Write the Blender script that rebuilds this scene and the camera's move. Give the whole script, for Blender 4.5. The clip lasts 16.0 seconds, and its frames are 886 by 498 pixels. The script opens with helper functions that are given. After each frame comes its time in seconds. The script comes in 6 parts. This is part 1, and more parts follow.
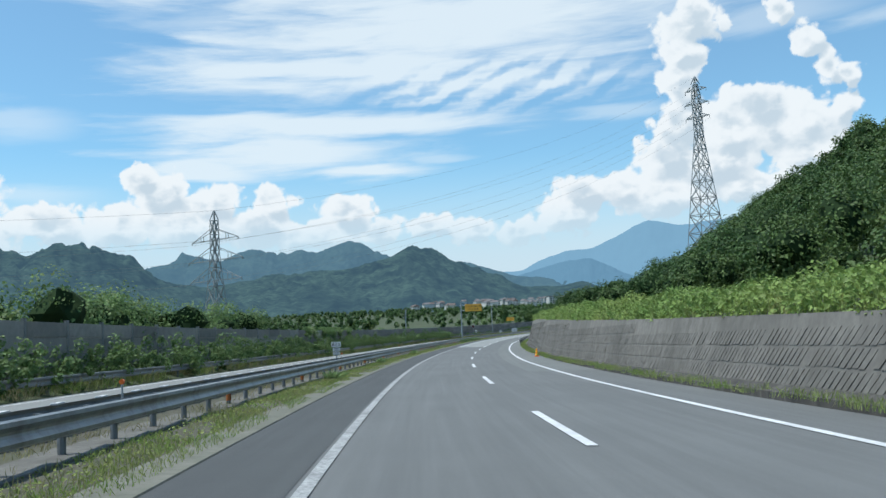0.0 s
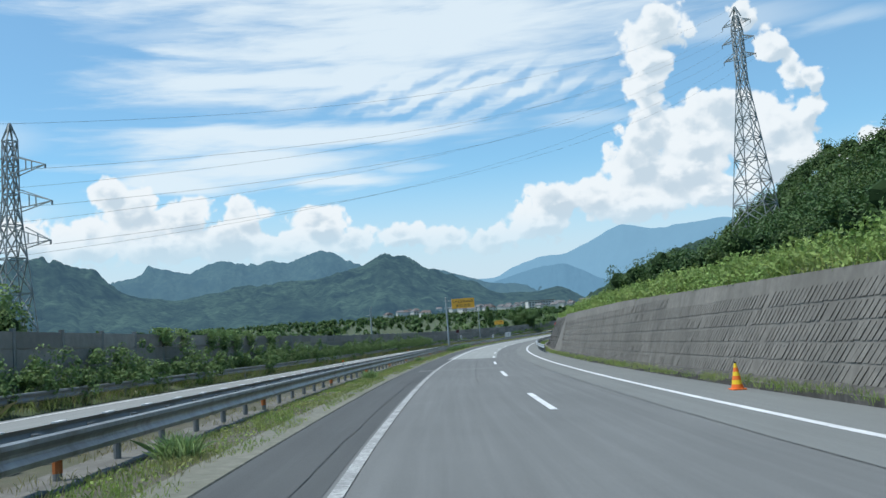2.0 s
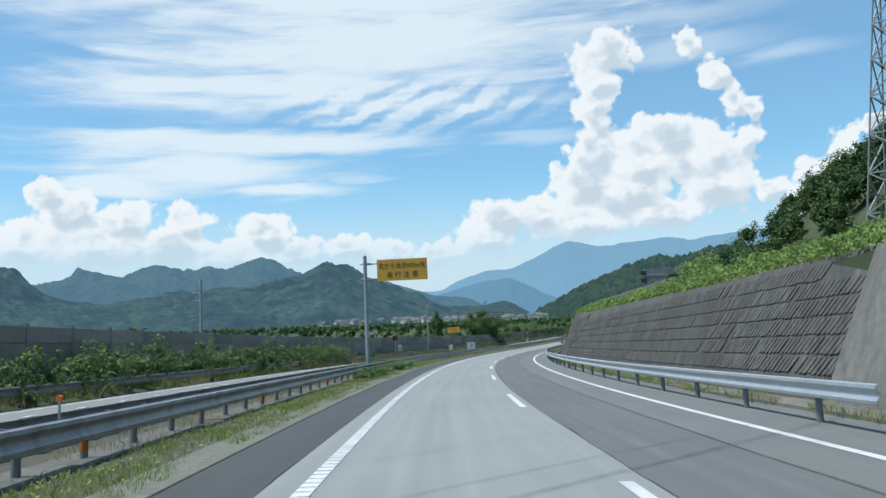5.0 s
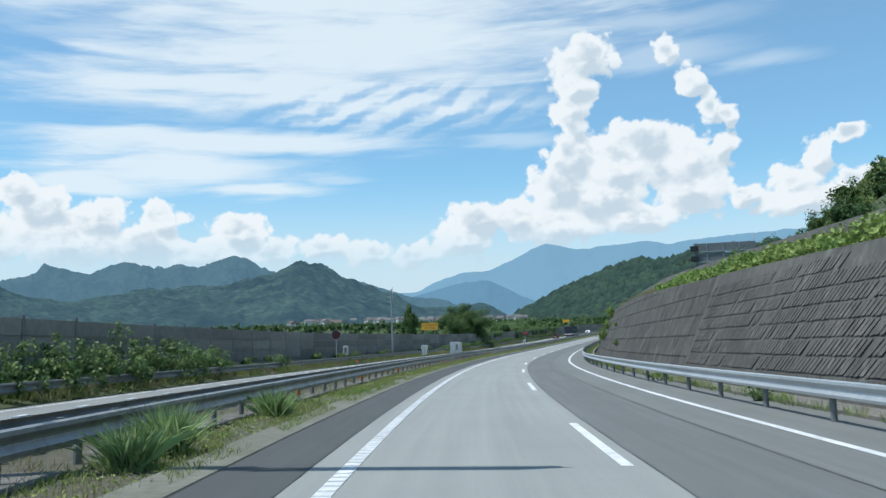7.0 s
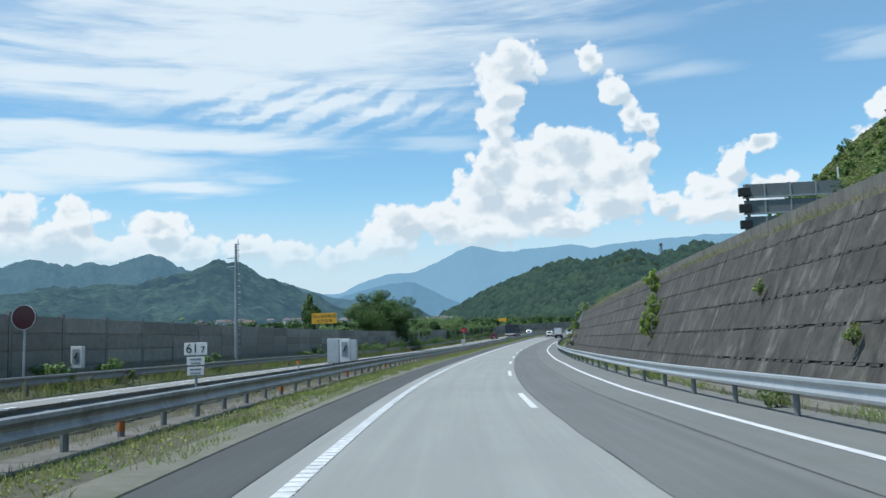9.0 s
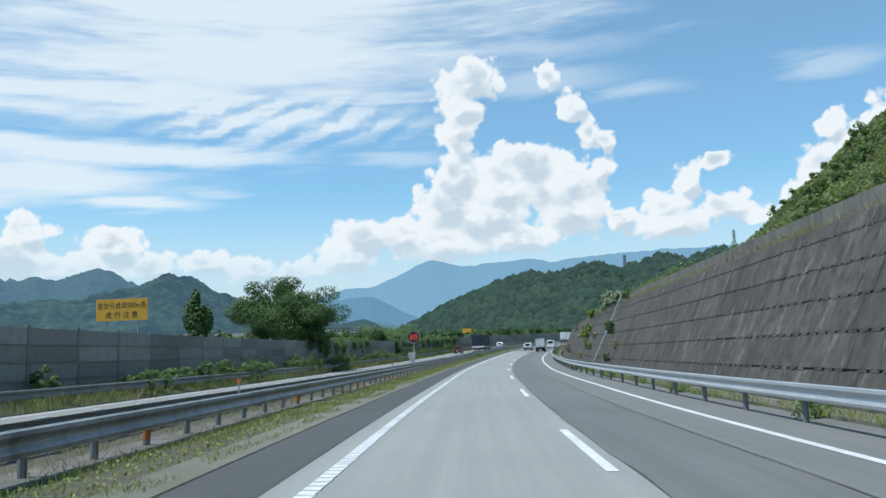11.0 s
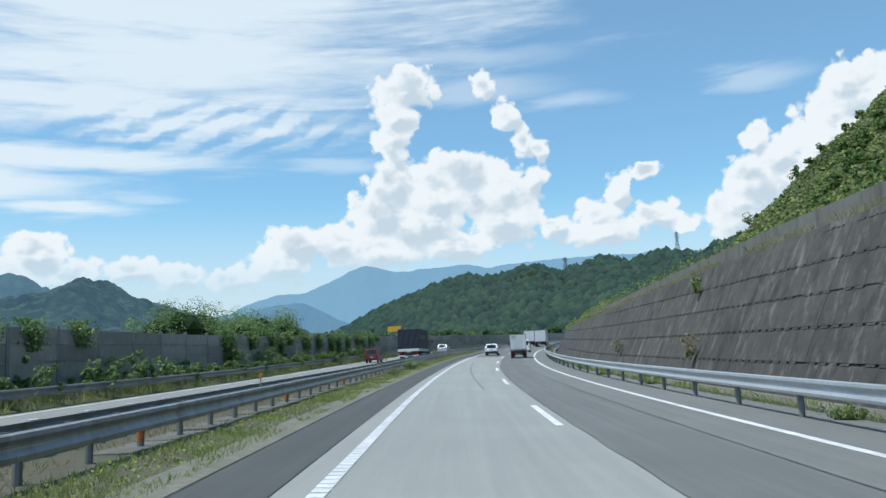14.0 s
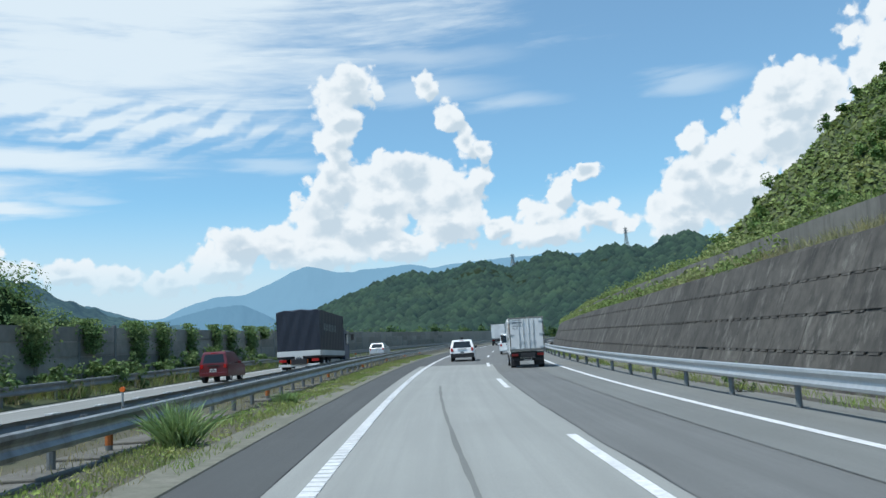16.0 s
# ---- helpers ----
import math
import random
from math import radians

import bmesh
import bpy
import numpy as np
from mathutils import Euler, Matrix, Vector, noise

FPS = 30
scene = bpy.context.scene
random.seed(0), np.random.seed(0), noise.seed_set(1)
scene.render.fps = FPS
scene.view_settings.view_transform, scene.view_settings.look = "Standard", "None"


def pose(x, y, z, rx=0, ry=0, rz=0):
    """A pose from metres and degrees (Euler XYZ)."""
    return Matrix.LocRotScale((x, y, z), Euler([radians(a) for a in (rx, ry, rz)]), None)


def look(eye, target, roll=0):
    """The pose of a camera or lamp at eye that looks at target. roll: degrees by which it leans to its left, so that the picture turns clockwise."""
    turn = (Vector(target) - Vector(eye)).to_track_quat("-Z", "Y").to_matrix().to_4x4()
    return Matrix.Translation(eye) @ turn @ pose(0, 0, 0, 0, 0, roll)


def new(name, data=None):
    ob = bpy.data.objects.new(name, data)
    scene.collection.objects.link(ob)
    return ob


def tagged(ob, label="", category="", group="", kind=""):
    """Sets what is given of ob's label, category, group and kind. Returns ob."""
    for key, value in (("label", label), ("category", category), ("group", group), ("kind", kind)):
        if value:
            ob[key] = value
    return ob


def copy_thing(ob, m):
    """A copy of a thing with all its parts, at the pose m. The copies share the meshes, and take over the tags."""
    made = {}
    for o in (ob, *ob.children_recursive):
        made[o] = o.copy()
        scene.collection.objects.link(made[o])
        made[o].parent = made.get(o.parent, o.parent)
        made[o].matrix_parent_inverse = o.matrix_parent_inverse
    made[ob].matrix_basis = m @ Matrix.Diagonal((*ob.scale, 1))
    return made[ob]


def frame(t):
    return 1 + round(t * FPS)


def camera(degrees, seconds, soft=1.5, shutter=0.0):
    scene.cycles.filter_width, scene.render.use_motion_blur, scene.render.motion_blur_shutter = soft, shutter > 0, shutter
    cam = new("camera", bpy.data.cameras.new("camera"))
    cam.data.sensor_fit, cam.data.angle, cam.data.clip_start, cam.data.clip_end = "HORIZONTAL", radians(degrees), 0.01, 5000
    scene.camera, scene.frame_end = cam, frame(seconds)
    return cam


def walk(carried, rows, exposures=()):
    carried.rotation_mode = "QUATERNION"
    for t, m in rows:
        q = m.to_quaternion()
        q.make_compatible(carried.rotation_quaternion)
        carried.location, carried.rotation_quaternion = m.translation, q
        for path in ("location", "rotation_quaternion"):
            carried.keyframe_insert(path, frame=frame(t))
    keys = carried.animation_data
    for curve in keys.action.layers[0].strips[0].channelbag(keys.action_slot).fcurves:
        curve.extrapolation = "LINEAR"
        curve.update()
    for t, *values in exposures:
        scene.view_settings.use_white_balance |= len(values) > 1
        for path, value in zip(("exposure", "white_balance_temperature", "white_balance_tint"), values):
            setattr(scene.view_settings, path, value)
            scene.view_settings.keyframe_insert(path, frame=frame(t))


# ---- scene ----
cam = camera(56.26, 16.0)
walk(cam, [
    (0.0, pose(0.09, -0.00, 1.56, 95.06, 2.70, -0.00)),
    (0.5, pose(-0.36, 11.81, 1.28, 94.68, 2.96, 0.31)),
    (1.0, pose(-0.68, 23.59, 1.01, 94.88, 3.20, 0.15)),
    (1.5, pose(-0.83, 35.33, 0.77, 95.57, 3.65, -0.01)),
    (2.0, pose(-0.70, 47.02, 0.52, 95.57, 3.99, -1.77)),
    (2.5, pose(-0.37, 58.69, 0.31, 95.50, 4.59, -3.89)),
    (3.0, pose(0.11, 70.36, 0.09, 94.97, 4.55, -5.79)),
    (3.5, pose(0.71, 82.06, -0.07, 94.58, 4.38, -6.86)),
    (4.0, pose(1.54, 93.75, -0.28, 95.24, 3.54, -6.45)),
    (6.5, pose(7.18, 152.33, -0.96, 96.58, 1.75, -6.07)),
    (7.0, pose(8.75, 164.03, -1.06, 96.37, 1.94, -7.38)),
    (7.5, pose(10.62, 175.71, -1.20, 96.12, 2.46, -8.83)),
    (8.0, pose(12.61, 187.39, -1.27, 96.18, 2.69, -10.05)),
    (8.5, pose(14.88, 199.07, -1.39, 96.44, 2.34, -11.30)),
    (9.0, pose(17.41, 210.70, -1.46, 96.37, 1.83, -12.57)),
    (11.5, pose(33.05, 267.96, -1.61, 97.80, 2.18, -15.60)),
    (12.0, pose(36.47, 279.34, -1.59, 98.28, 1.62, -15.53)),
    (12.5, pose(40.10, 290.76, -1.55, 98.43, 1.38, -15.99)),
    (13.0, pose(43.90, 302.22, -1.54, 98.51, 1.41, -16.67)),
    (13.5, pose(47.99, 313.69, -1.50, 98.20, 1.61, -18.15)),
    (14.0, pose(52.18, 325.14, -1.44, 97.66, 2.52, -19.84)),
    (14.5, pose(56.48, 336.54, -1.29, 97.25, 3.54, -21.43)),
    (15.0, pose(60.83, 347.90, -1.15, 97.29, 3.54, -22.18)),
    (15.5, pose(65.26, 359.25, -0.98, 97.50, 3.65, -22.74)),
    (16.0, pose(69.69, 370.61, -0.83, 97.53, 3.32, -23.64)),
], exposures=((0.0, 0.0, 6120, 6.0), (16.0, 0.0, 6120, 6.0)))

# ---- world and sun ----
SKY_TINT = (0.092, 0.145, 0.154)
CLOUD_LIT, CLOUD_SHADE = (0.90, 0.91, 0.92, 1), (0.60, 0.68, 0.75, 1)
CIRRUS, HORIZON = (0.82, 0.88, 0.92, 1), (0.62, 0.73, 0.81, 1)
SUN_AZ, SUN_EL = -98.0, 66.0
world = bpy.data.worlds.new("sky")
scene.world = world
world.use_nodes = True
wt = world.node_tree
wt.nodes.clear()


def wn(kind, *links, operation=None, use_clamp=False, interpolation_type=None):
    """A node of the world with its inputs linked or set in order."""
    n = wt.nodes.new(kind)
    if operation:
        n.operation = operation
    if use_clamp:
        n.use_clamp = True
    if interpolation_type:
        n.interpolation_type = interpolation_type
    for i, v in enumerate(links):
        if v is None:
            continue
        if isinstance(v, bpy.types.NodeSocket):
            wt.links.new(v, n.inputs[i])
        else:
            n.inputs[i].default_value = v
    return n


def wmath(op, a, b=None, c=None, clamp=False):
    return wn("ShaderNodeMath", a, b, c, operation=op, use_clamp=clamp).outputs[0]


def wvec(op, a, b=None):
    n = wn("ShaderNodeVectorMath", a, b, operation=op)
    return n.outputs["Value"] if op == "LENGTH" else n.outputs[0]


def wramp(v, lo, hi, a=0.0, b=1.0):
    n = wn("ShaderNodeMapRange", v, lo, hi, a, b, interpolation_type="SMOOTHSTEP")
    return n.outputs[0]


def wnoise(vec, scale, detail=5.0, rough=0.55, distortion=0.0):
    n = wt.nodes.new("ShaderNodeTexNoise")
    wt.links.new(vec, n.inputs["Vector"])
    n.inputs["Scale"].default_value, n.inputs["Detail"].default_value = scale, detail
    n.inputs["Roughness"].default_value, n.inputs["Distortion"].default_value = rough, distortion
    return n


def wmix(f, a, b):
    n = wt.nodes.new("ShaderNodeMix")
    n.data_type = "RGBA"
    for sock, v in ((n.inputs[0], f), (n.inputs[6], a), (n.inputs[7], b)):
        if isinstance(v, bpy.types.NodeSocket):
            wt.links.new(v, sock)
        else:
            sock.default_value = v
    return n.outputs[2]


sky = wt.nodes.new("ShaderNodeTexSky")
sky.sky_type, sky.sun_disc = "NISHITA", False
sky.sun_elevation, sky.sun_rotation = radians(SUN_EL), radians(SUN_AZ)
sky.air_density, sky.dust_density, sky.ozone_density = 1.0, 0.4, 1.6
sky_col = wvec("MULTIPLY", sky.outputs[0], SKY_TINT)

way = wn("ShaderNodeSeparateXYZ", wt.nodes.new("ShaderNodeTexCoord").outputs["Generated"])
az = wmath("MULTIPLY", wmath("ARCTAN2", way.outputs[0], way.outputs[1]), 57.2958)
el = wmath("MULTIPLY", wmath("ARCSINE", way.outputs[2]), 57.2958)
dome = wn("ShaderNodeCombineXYZ", az, el, 0.0).outputs[0]

# heaped clouds: (bearing, elevation, width, height) in degrees
LEFT_BANK = ((-19.6, 10.4, 1.08, 0.81), (-18.4, 9.3, 1.89, 1.35), (-15.4, 8.6, 2.16, 1.35), (-11.2, 8.7, 1.53, 1.08), (-12.4, 7.2, 2.52, 1.35), (-6.4, 7.8, 1.89, 1.26), (-4.0, 6.4, 1.89, 1.08), (-0.9, 6.8, 1.98, 0.99),
             (2.6, 6.4, 1.98, 0.99), (5.7, 6.0, 1.98, 0.90), (-21.5, 7.0, 2.61, 1.53), (-17.3, 7.1, 4.32, 1.53), (-25.5, 7.2, 2.88, 1.26), (-8.5, 6.4, 3.33, 1.08), (-33, 7.0, 5.49, 2.70), (-42, 7.5, 6.57, 3.87))
TOWER = ((17.0, 14.2, 1.2, 1.3), (17.9, 18.8, 2.27, 1.35), (17.2, 17.0, 1.53, 1.44), (17.0, 15.5, 1.53, 1.44), (20.4, 11.5, 4.05, 2.43), (22.0, 12.9, 2.61, 1.53), (24.4, 11.4, 2.43, 1.98), (16.8, 12.4, 1.80, 2.34), (15.7, 10.1, 2.07, 1.71),
         (18.8, 9.3, 3.60, 1.71), (24.8, 9.7, 2.34, 1.71), (10.2, 8.4, 1.80, 1.26), (12.7, 8.5, 1.98, 1.26), (9.0, 7.0, 2.16, 1.26), (26.8, 12.1, 1.08, 0.90), (23.6, 18.7, 0.75, 0.90), (25.0, 16.6, 0.90, 1.05),
         (26.2, 14.5, 0.95, 1.15), (27.1, 14.0, 0.90, 0.81), (15.6, 7.7, 3.60, 1.26), (21.2, 7.9, 2.88, 0.99))
RIGHT_BANK = ((32.4, 10.9, 0.90, 0.99), (30.8, 9.5, 1.89, 1.26), (34.5, 12.2, 0.99, 0.54), (28.1, 8.9, 1.08, 0.81), (31.0, 8.3, 2.43, 1.08), (34.9, 9.0, 1.80, 0.99), (36.6, 8.1, 1.08, 0.54), (41.6, 13.5, 0.99, 0.90),
              (42.7, 12.2, 1.44, 1.35), (41.4, 10.9, 1.98, 1.80), (40.2, 8.5, 2.34, 1.44), (47.5, 15.3, 2.34, 1.80), (46.4, 13.3, 2.88, 2.43), (43.9, 10.0, 3.42, 2.43), (49.1, 15.3, 2.16, 1.98), (49.1, 12.9, 2.88, 3.69), (55, 14.0, 4.41, 5.58))


def wcell(vec, scale):
    """Rounded cells: high in the middle of each."""
    n = wt.nodes.new("ShaderNodeTexVoronoi")
    n.feature, n.inputs["Smoothness"].default_value = "SMOOTH_F1", 0.25
    wt.links.new(vec, n.inputs["Vector"])
    n.inputs["Scale"].default_value = scale
    return wmath("SUBTRACT", 0.42, n.outputs["Distance"])


def billow(vec):
    """Cauliflower relief in three sizes."""
    big = wmath("MULTIPLY", wcell(vec, 0.62), 0.62)
    mid = wmath("MULTIPLY", wcell(vec, 1.5), 0.40)
    fine = wmath("MULTIPLY", wmath("SUBTRACT", wnoise(vec, 2.4, 5.0, 0.6).outputs[0], 0.5), 0.24)
    return wmath("ADD", wmath("ADD", big, mid), fine)


turb = wnoise(dome, 0.42, 5.0, 0.55)
warped = wvec("ADD", dome, wvec("MULTIPLY", wvec("SUBTRACT", turb.outputs["Color"], (0.5, 0.5, 0.5)), (1.5, 1.3, 0.0)))


def heaped(vec):
    """How deep a direction lies inside the heaped clouds."""
    out = None
    for a, e, w, h in LEFT_BANK + TOWER + RIGHT_BANK:
        blob = wmath("SUBTRACT", 1.0, wvec("LENGTH", wvec("MULTIPLY", wvec("SUBTRACT", vec, (a, e, 0.0)), (0.80 / w, 0.80 / h, 0.0))))
        out = blob if out is None else wmath("SMOOTH_MAX", out, blob, 0.25)
    return out


heap = heaped(warped)
above = heaped(wvec("ADD", warped, (-0.35, 0.75, 0.0)))
curl = wvec("ADD", dome, wvec("MULTIPLY", wvec("SUBTRACT", wnoise(dome, 1.3, 3.0).outputs["Color"], (0.5, 0.5, 0.5)), (0.9, 0.9, 0.0)))
relief_here = billow(curl)
relief_sun = billow(wvec("ADD", curl, (-0.30, 0.46, 0.0)))
heap_edge = wmath("ADD", heap, wmath("MULTIPLY", relief_here, 0.95))
heap_mask = wramp(heap_edge, -0.02, 0.20)
relief = wmath("MULTIPLY_ADD", wmath("SUBTRACT", relief_here, relief_sun), 0.75, 0.72)
soft = wnoise(wvec("MULTIPLY", dome, (1.0, 1.5, 1.0)), 0.34, 4.0, 0.5).outputs[0]
relief = wmath("SUBTRACT", relief, wmath("MULTIPLY", wramp(heap_edge, 0.15, 0.75), wramp(soft, 0.36, 0.62, 0.0, 0.82)))
underside = wmath("MULTIPLY", wmath("SUBTRACT", above, heap), 2.0)
relief = wmath("SUBTRACT", relief, wmath("MAXIMUM", underside, -0.15))
heap_col = wmix(wramp(relief, -0.1, 0.78), CLOUD_SHADE, CLOUD_LIT)

# streaked high cloud: (bearing, elevation, width, height) in degrees
SHEETS = ((-3.5, 17.3, 15.0, 1.7), (5.0, 16.2, 10.0, 1.5), (2.0, 20.4, 17.0, 3.2), (0.0, 24.5, 24.0, 4.5), (-7.0, 13.8, 13.0, 0.9), (-10.5, 11.9, 8.5, 1.5), (-5.5, 10.7, 5.0, 0.5), (-15.5, 10.7, 4.0, 0.7))
WISPS = ((-27, 13.5, 4.0, 1.2), (-27, 9.0, 5.0, 0.9), (-15, 20.4, 8.0, 1.2), (0.6, 11.3, 2.8, 0.3), (23, 18.2, 7.0, 1.0), (29, 17.2, 4.5, 0.6), (42, 17.2, 4.0, 0.8), (13, 13.6, 5.0, 0.5), (22, 20.5, 8.0, 0.9), (-40, 15, 8.0, 4.0))
combed = wvec("MULTIPLY", wvec("ADD", dome, wn("ShaderNodeCombineXYZ", 0.0, wmath("MULTIPLY", az, -0.06), 0.0).outputs[0]), (0.11, 0.75, 0.0))
strand = wnoise(combed, 0.9, 7.0, 0.55, 0.3)
drift = wvec("ADD", dome, wvec("MULTIPLY", wvec("SUBTRACT", strand.outputs["Color"], (0.5, 0.5, 0.5)), (9.0, 1.6, 0.0)))


def laid(bands):
    """The strongest of several stretched soft patches."""
    out = None
    for a, e, w, h in bands:
        patch = wmath("SUBTRACT", 1.0, wvec("LENGTH", wvec("MULTIPLY", wvec("SUBTRACT", drift, (a, e, 0.0)), (0.8 / w, 0.8 / h, 0.0))))
        out = patch if out is None else wmath("MAXIMUM", out, patch)
    return out


grainy = wmath("MULTIPLY", wmath("SUBTRACT", strand.outputs[0], 0.5), 1.5)
across = wmath("SUBTRACT", wmath("MULTIPLY", el, 0.91), wmath("MULTIPLY", az, 0.40))
across = wmath("MULTIPLY_ADD", wmath("SUBTRACT", wnoise(dome, 0.3, 3.0).outputs[0], 0.5), 2.6, across)
ribs = wmath("SINE", wmath("MULTIPLY", across, 4.6))
near_ribs = wvec("LENGTH", wvec("MULTIPLY", wvec("SUBTRACT", dome, (4.5, 16.0, 0.0)), (1 / 12.5, 1 / 2.3, 0.0)))
ribs = wmath("MULTIPLY", wramp(ribs, -1.0, 0.6, 0.46, 0.0), wramp(near_ribs, 1.1, 0.35))
wisp = wnoise(wvec("MULTIPLY", drift, (0.16, 1.5, 0.0)), 1.0, 6.0, 0.62, 0.4).outputs[0]
strong = wmath("SUBTRACT", wmath("ADD", laid(SHEETS), grainy), ribs)
strong = wmath("MULTIPLY_ADD", wmath("SUBTRACT", wisp, 0.5), 0.7, strong)
veil = wramp(strong, -0.2, 0.75, 0.0, 0.96)
faint = wramp(wmath("ADD", laid(WISPS), grainy), 0.0, 0.9, 0.0, 0.45)
veil = wmath("MAXIMUM", veil, faint)
thin = wmath("MULTIPLY", wramp(el, 12.0, 3.0), 0.93)
col = wmix(thin, sky_col, HORIZON)
col = wmix(wmath("MULTIPLY_ADD", veil, 0.82, 0.12), col, CIRRUS)
col = wmix(wmath("MULTIPLY", heap_mask, wramp(el, 4.5, 8.2, 0.25, 1.0)), col, heap_col)
bg = wt.nodes.new("ShaderNodeBackground")
wt.links.new(col, bg.inputs["Color"])
bg.inputs["Strength"].default_value = 1.0
wt.links.new(bg.outputs[0], wt.nodes.new("ShaderNodeOutputWorld").inputs[0])

lamp = bpy.data.lights.new("sun", "SUN")
lamp.energy, lamp.angle, lamp.color = 4.6, radians(0.55), (1.0, 0.96, 0.9)
sun = new("sun", lamp)
to_sun = Vector((math.sin(radians(SUN_AZ)) * math.cos(radians(SUN_EL)), math.cos(radians(SUN_AZ)) * math.cos(radians(SUN_EL)), math.sin(radians(SUN_EL))))
sun.matrix_world = look(to_sun * 300, (0, 0, 0))

# ---- the line of the road: s metres along, d metres to the right, z above the carriageway ----
S = np.arange(-160.0, 6000.0, 1.0)
CURVE = np.interp(S, (-160, 0, 60, 120, 180, 240, 300, 360, 375, 390, 430, 600, 640), (-7.24, -7.24, -6.16, -4.91, -9.06, -9.38, -4.22, -3.05, -5.0, -8.0, -8.0, -7.0, 0.0))
HEAD = np.cumsum(CURVE) / 100
HEAD = np.radians(HEAD - HEAD[160] + 2.12)
RX, RY = np.cumsum(-np.sin(HEAD)), np.cumsum(np.cos(HEAD))
SHIFT = np.interp(S, (-20, 0, 30, 60, 90, 120, 150, 180, 210, 240, 270, 300, 330, 360, 390, 420), (0.55, 0.46, 0.19, -0.03, -0.05, -0.06, -0.14, -0.09, -0.05, -0.09, 0.17, 0.09, -0.23, -0.23, -0.08, -0.05))
RX, RY = RX - RX[160] - 0.12 + SHIFT * np.cos(HEAD), RY - RY[160] + SHIFT * np.sin(HEAD)
GRADE = np.interp(S, (-160, 0, 140, 280, 420, 600, 900, 1500), (-2.43, -2.43, -1.05, -0.07, 2.48, 2.2, 0.8, 0.3)) / 100
RZ = np.cumsum(GRADE)
RZ = RZ - RZ[160] + np.interp(S, (-20, 0, 30, 60, 90, 120, 150, 180, 210, 240, 270, 300, 330, 360, 390, 420), (0.122, 0.101, 0.034, 0.006, 0.03, 0.009, 0.02, 0.069, 0.055, 0.022, 0.099, 0.102, 0.048, 0.017, -0.05, -0.05))


def at(s, d, z=0.0):
    """World place of a point of the road's frame; s and d may be arrays."""
    s, d, z = np.broadcast_arrays(np.asarray(s, float), np.asarray(d, float), np.asarray(z, float))
    x, y, h, r = (np.interp(s, S, v) for v in (RX, RY, HEAD, RZ))
    return np.stack([x + d * np.cos(h), y + d * np.sin(h), r + z], -1)


def stand(s, d, z=0.0, turn=0.0):
    """The pose of a thing that faces along the road (its +y) at s, d, z."""
    x, y, zz = at(s, d, z)
    return pose(x, y, zz, 0, 0, math.degrees(float(np.interp(s, S, HEAD))) + turn)


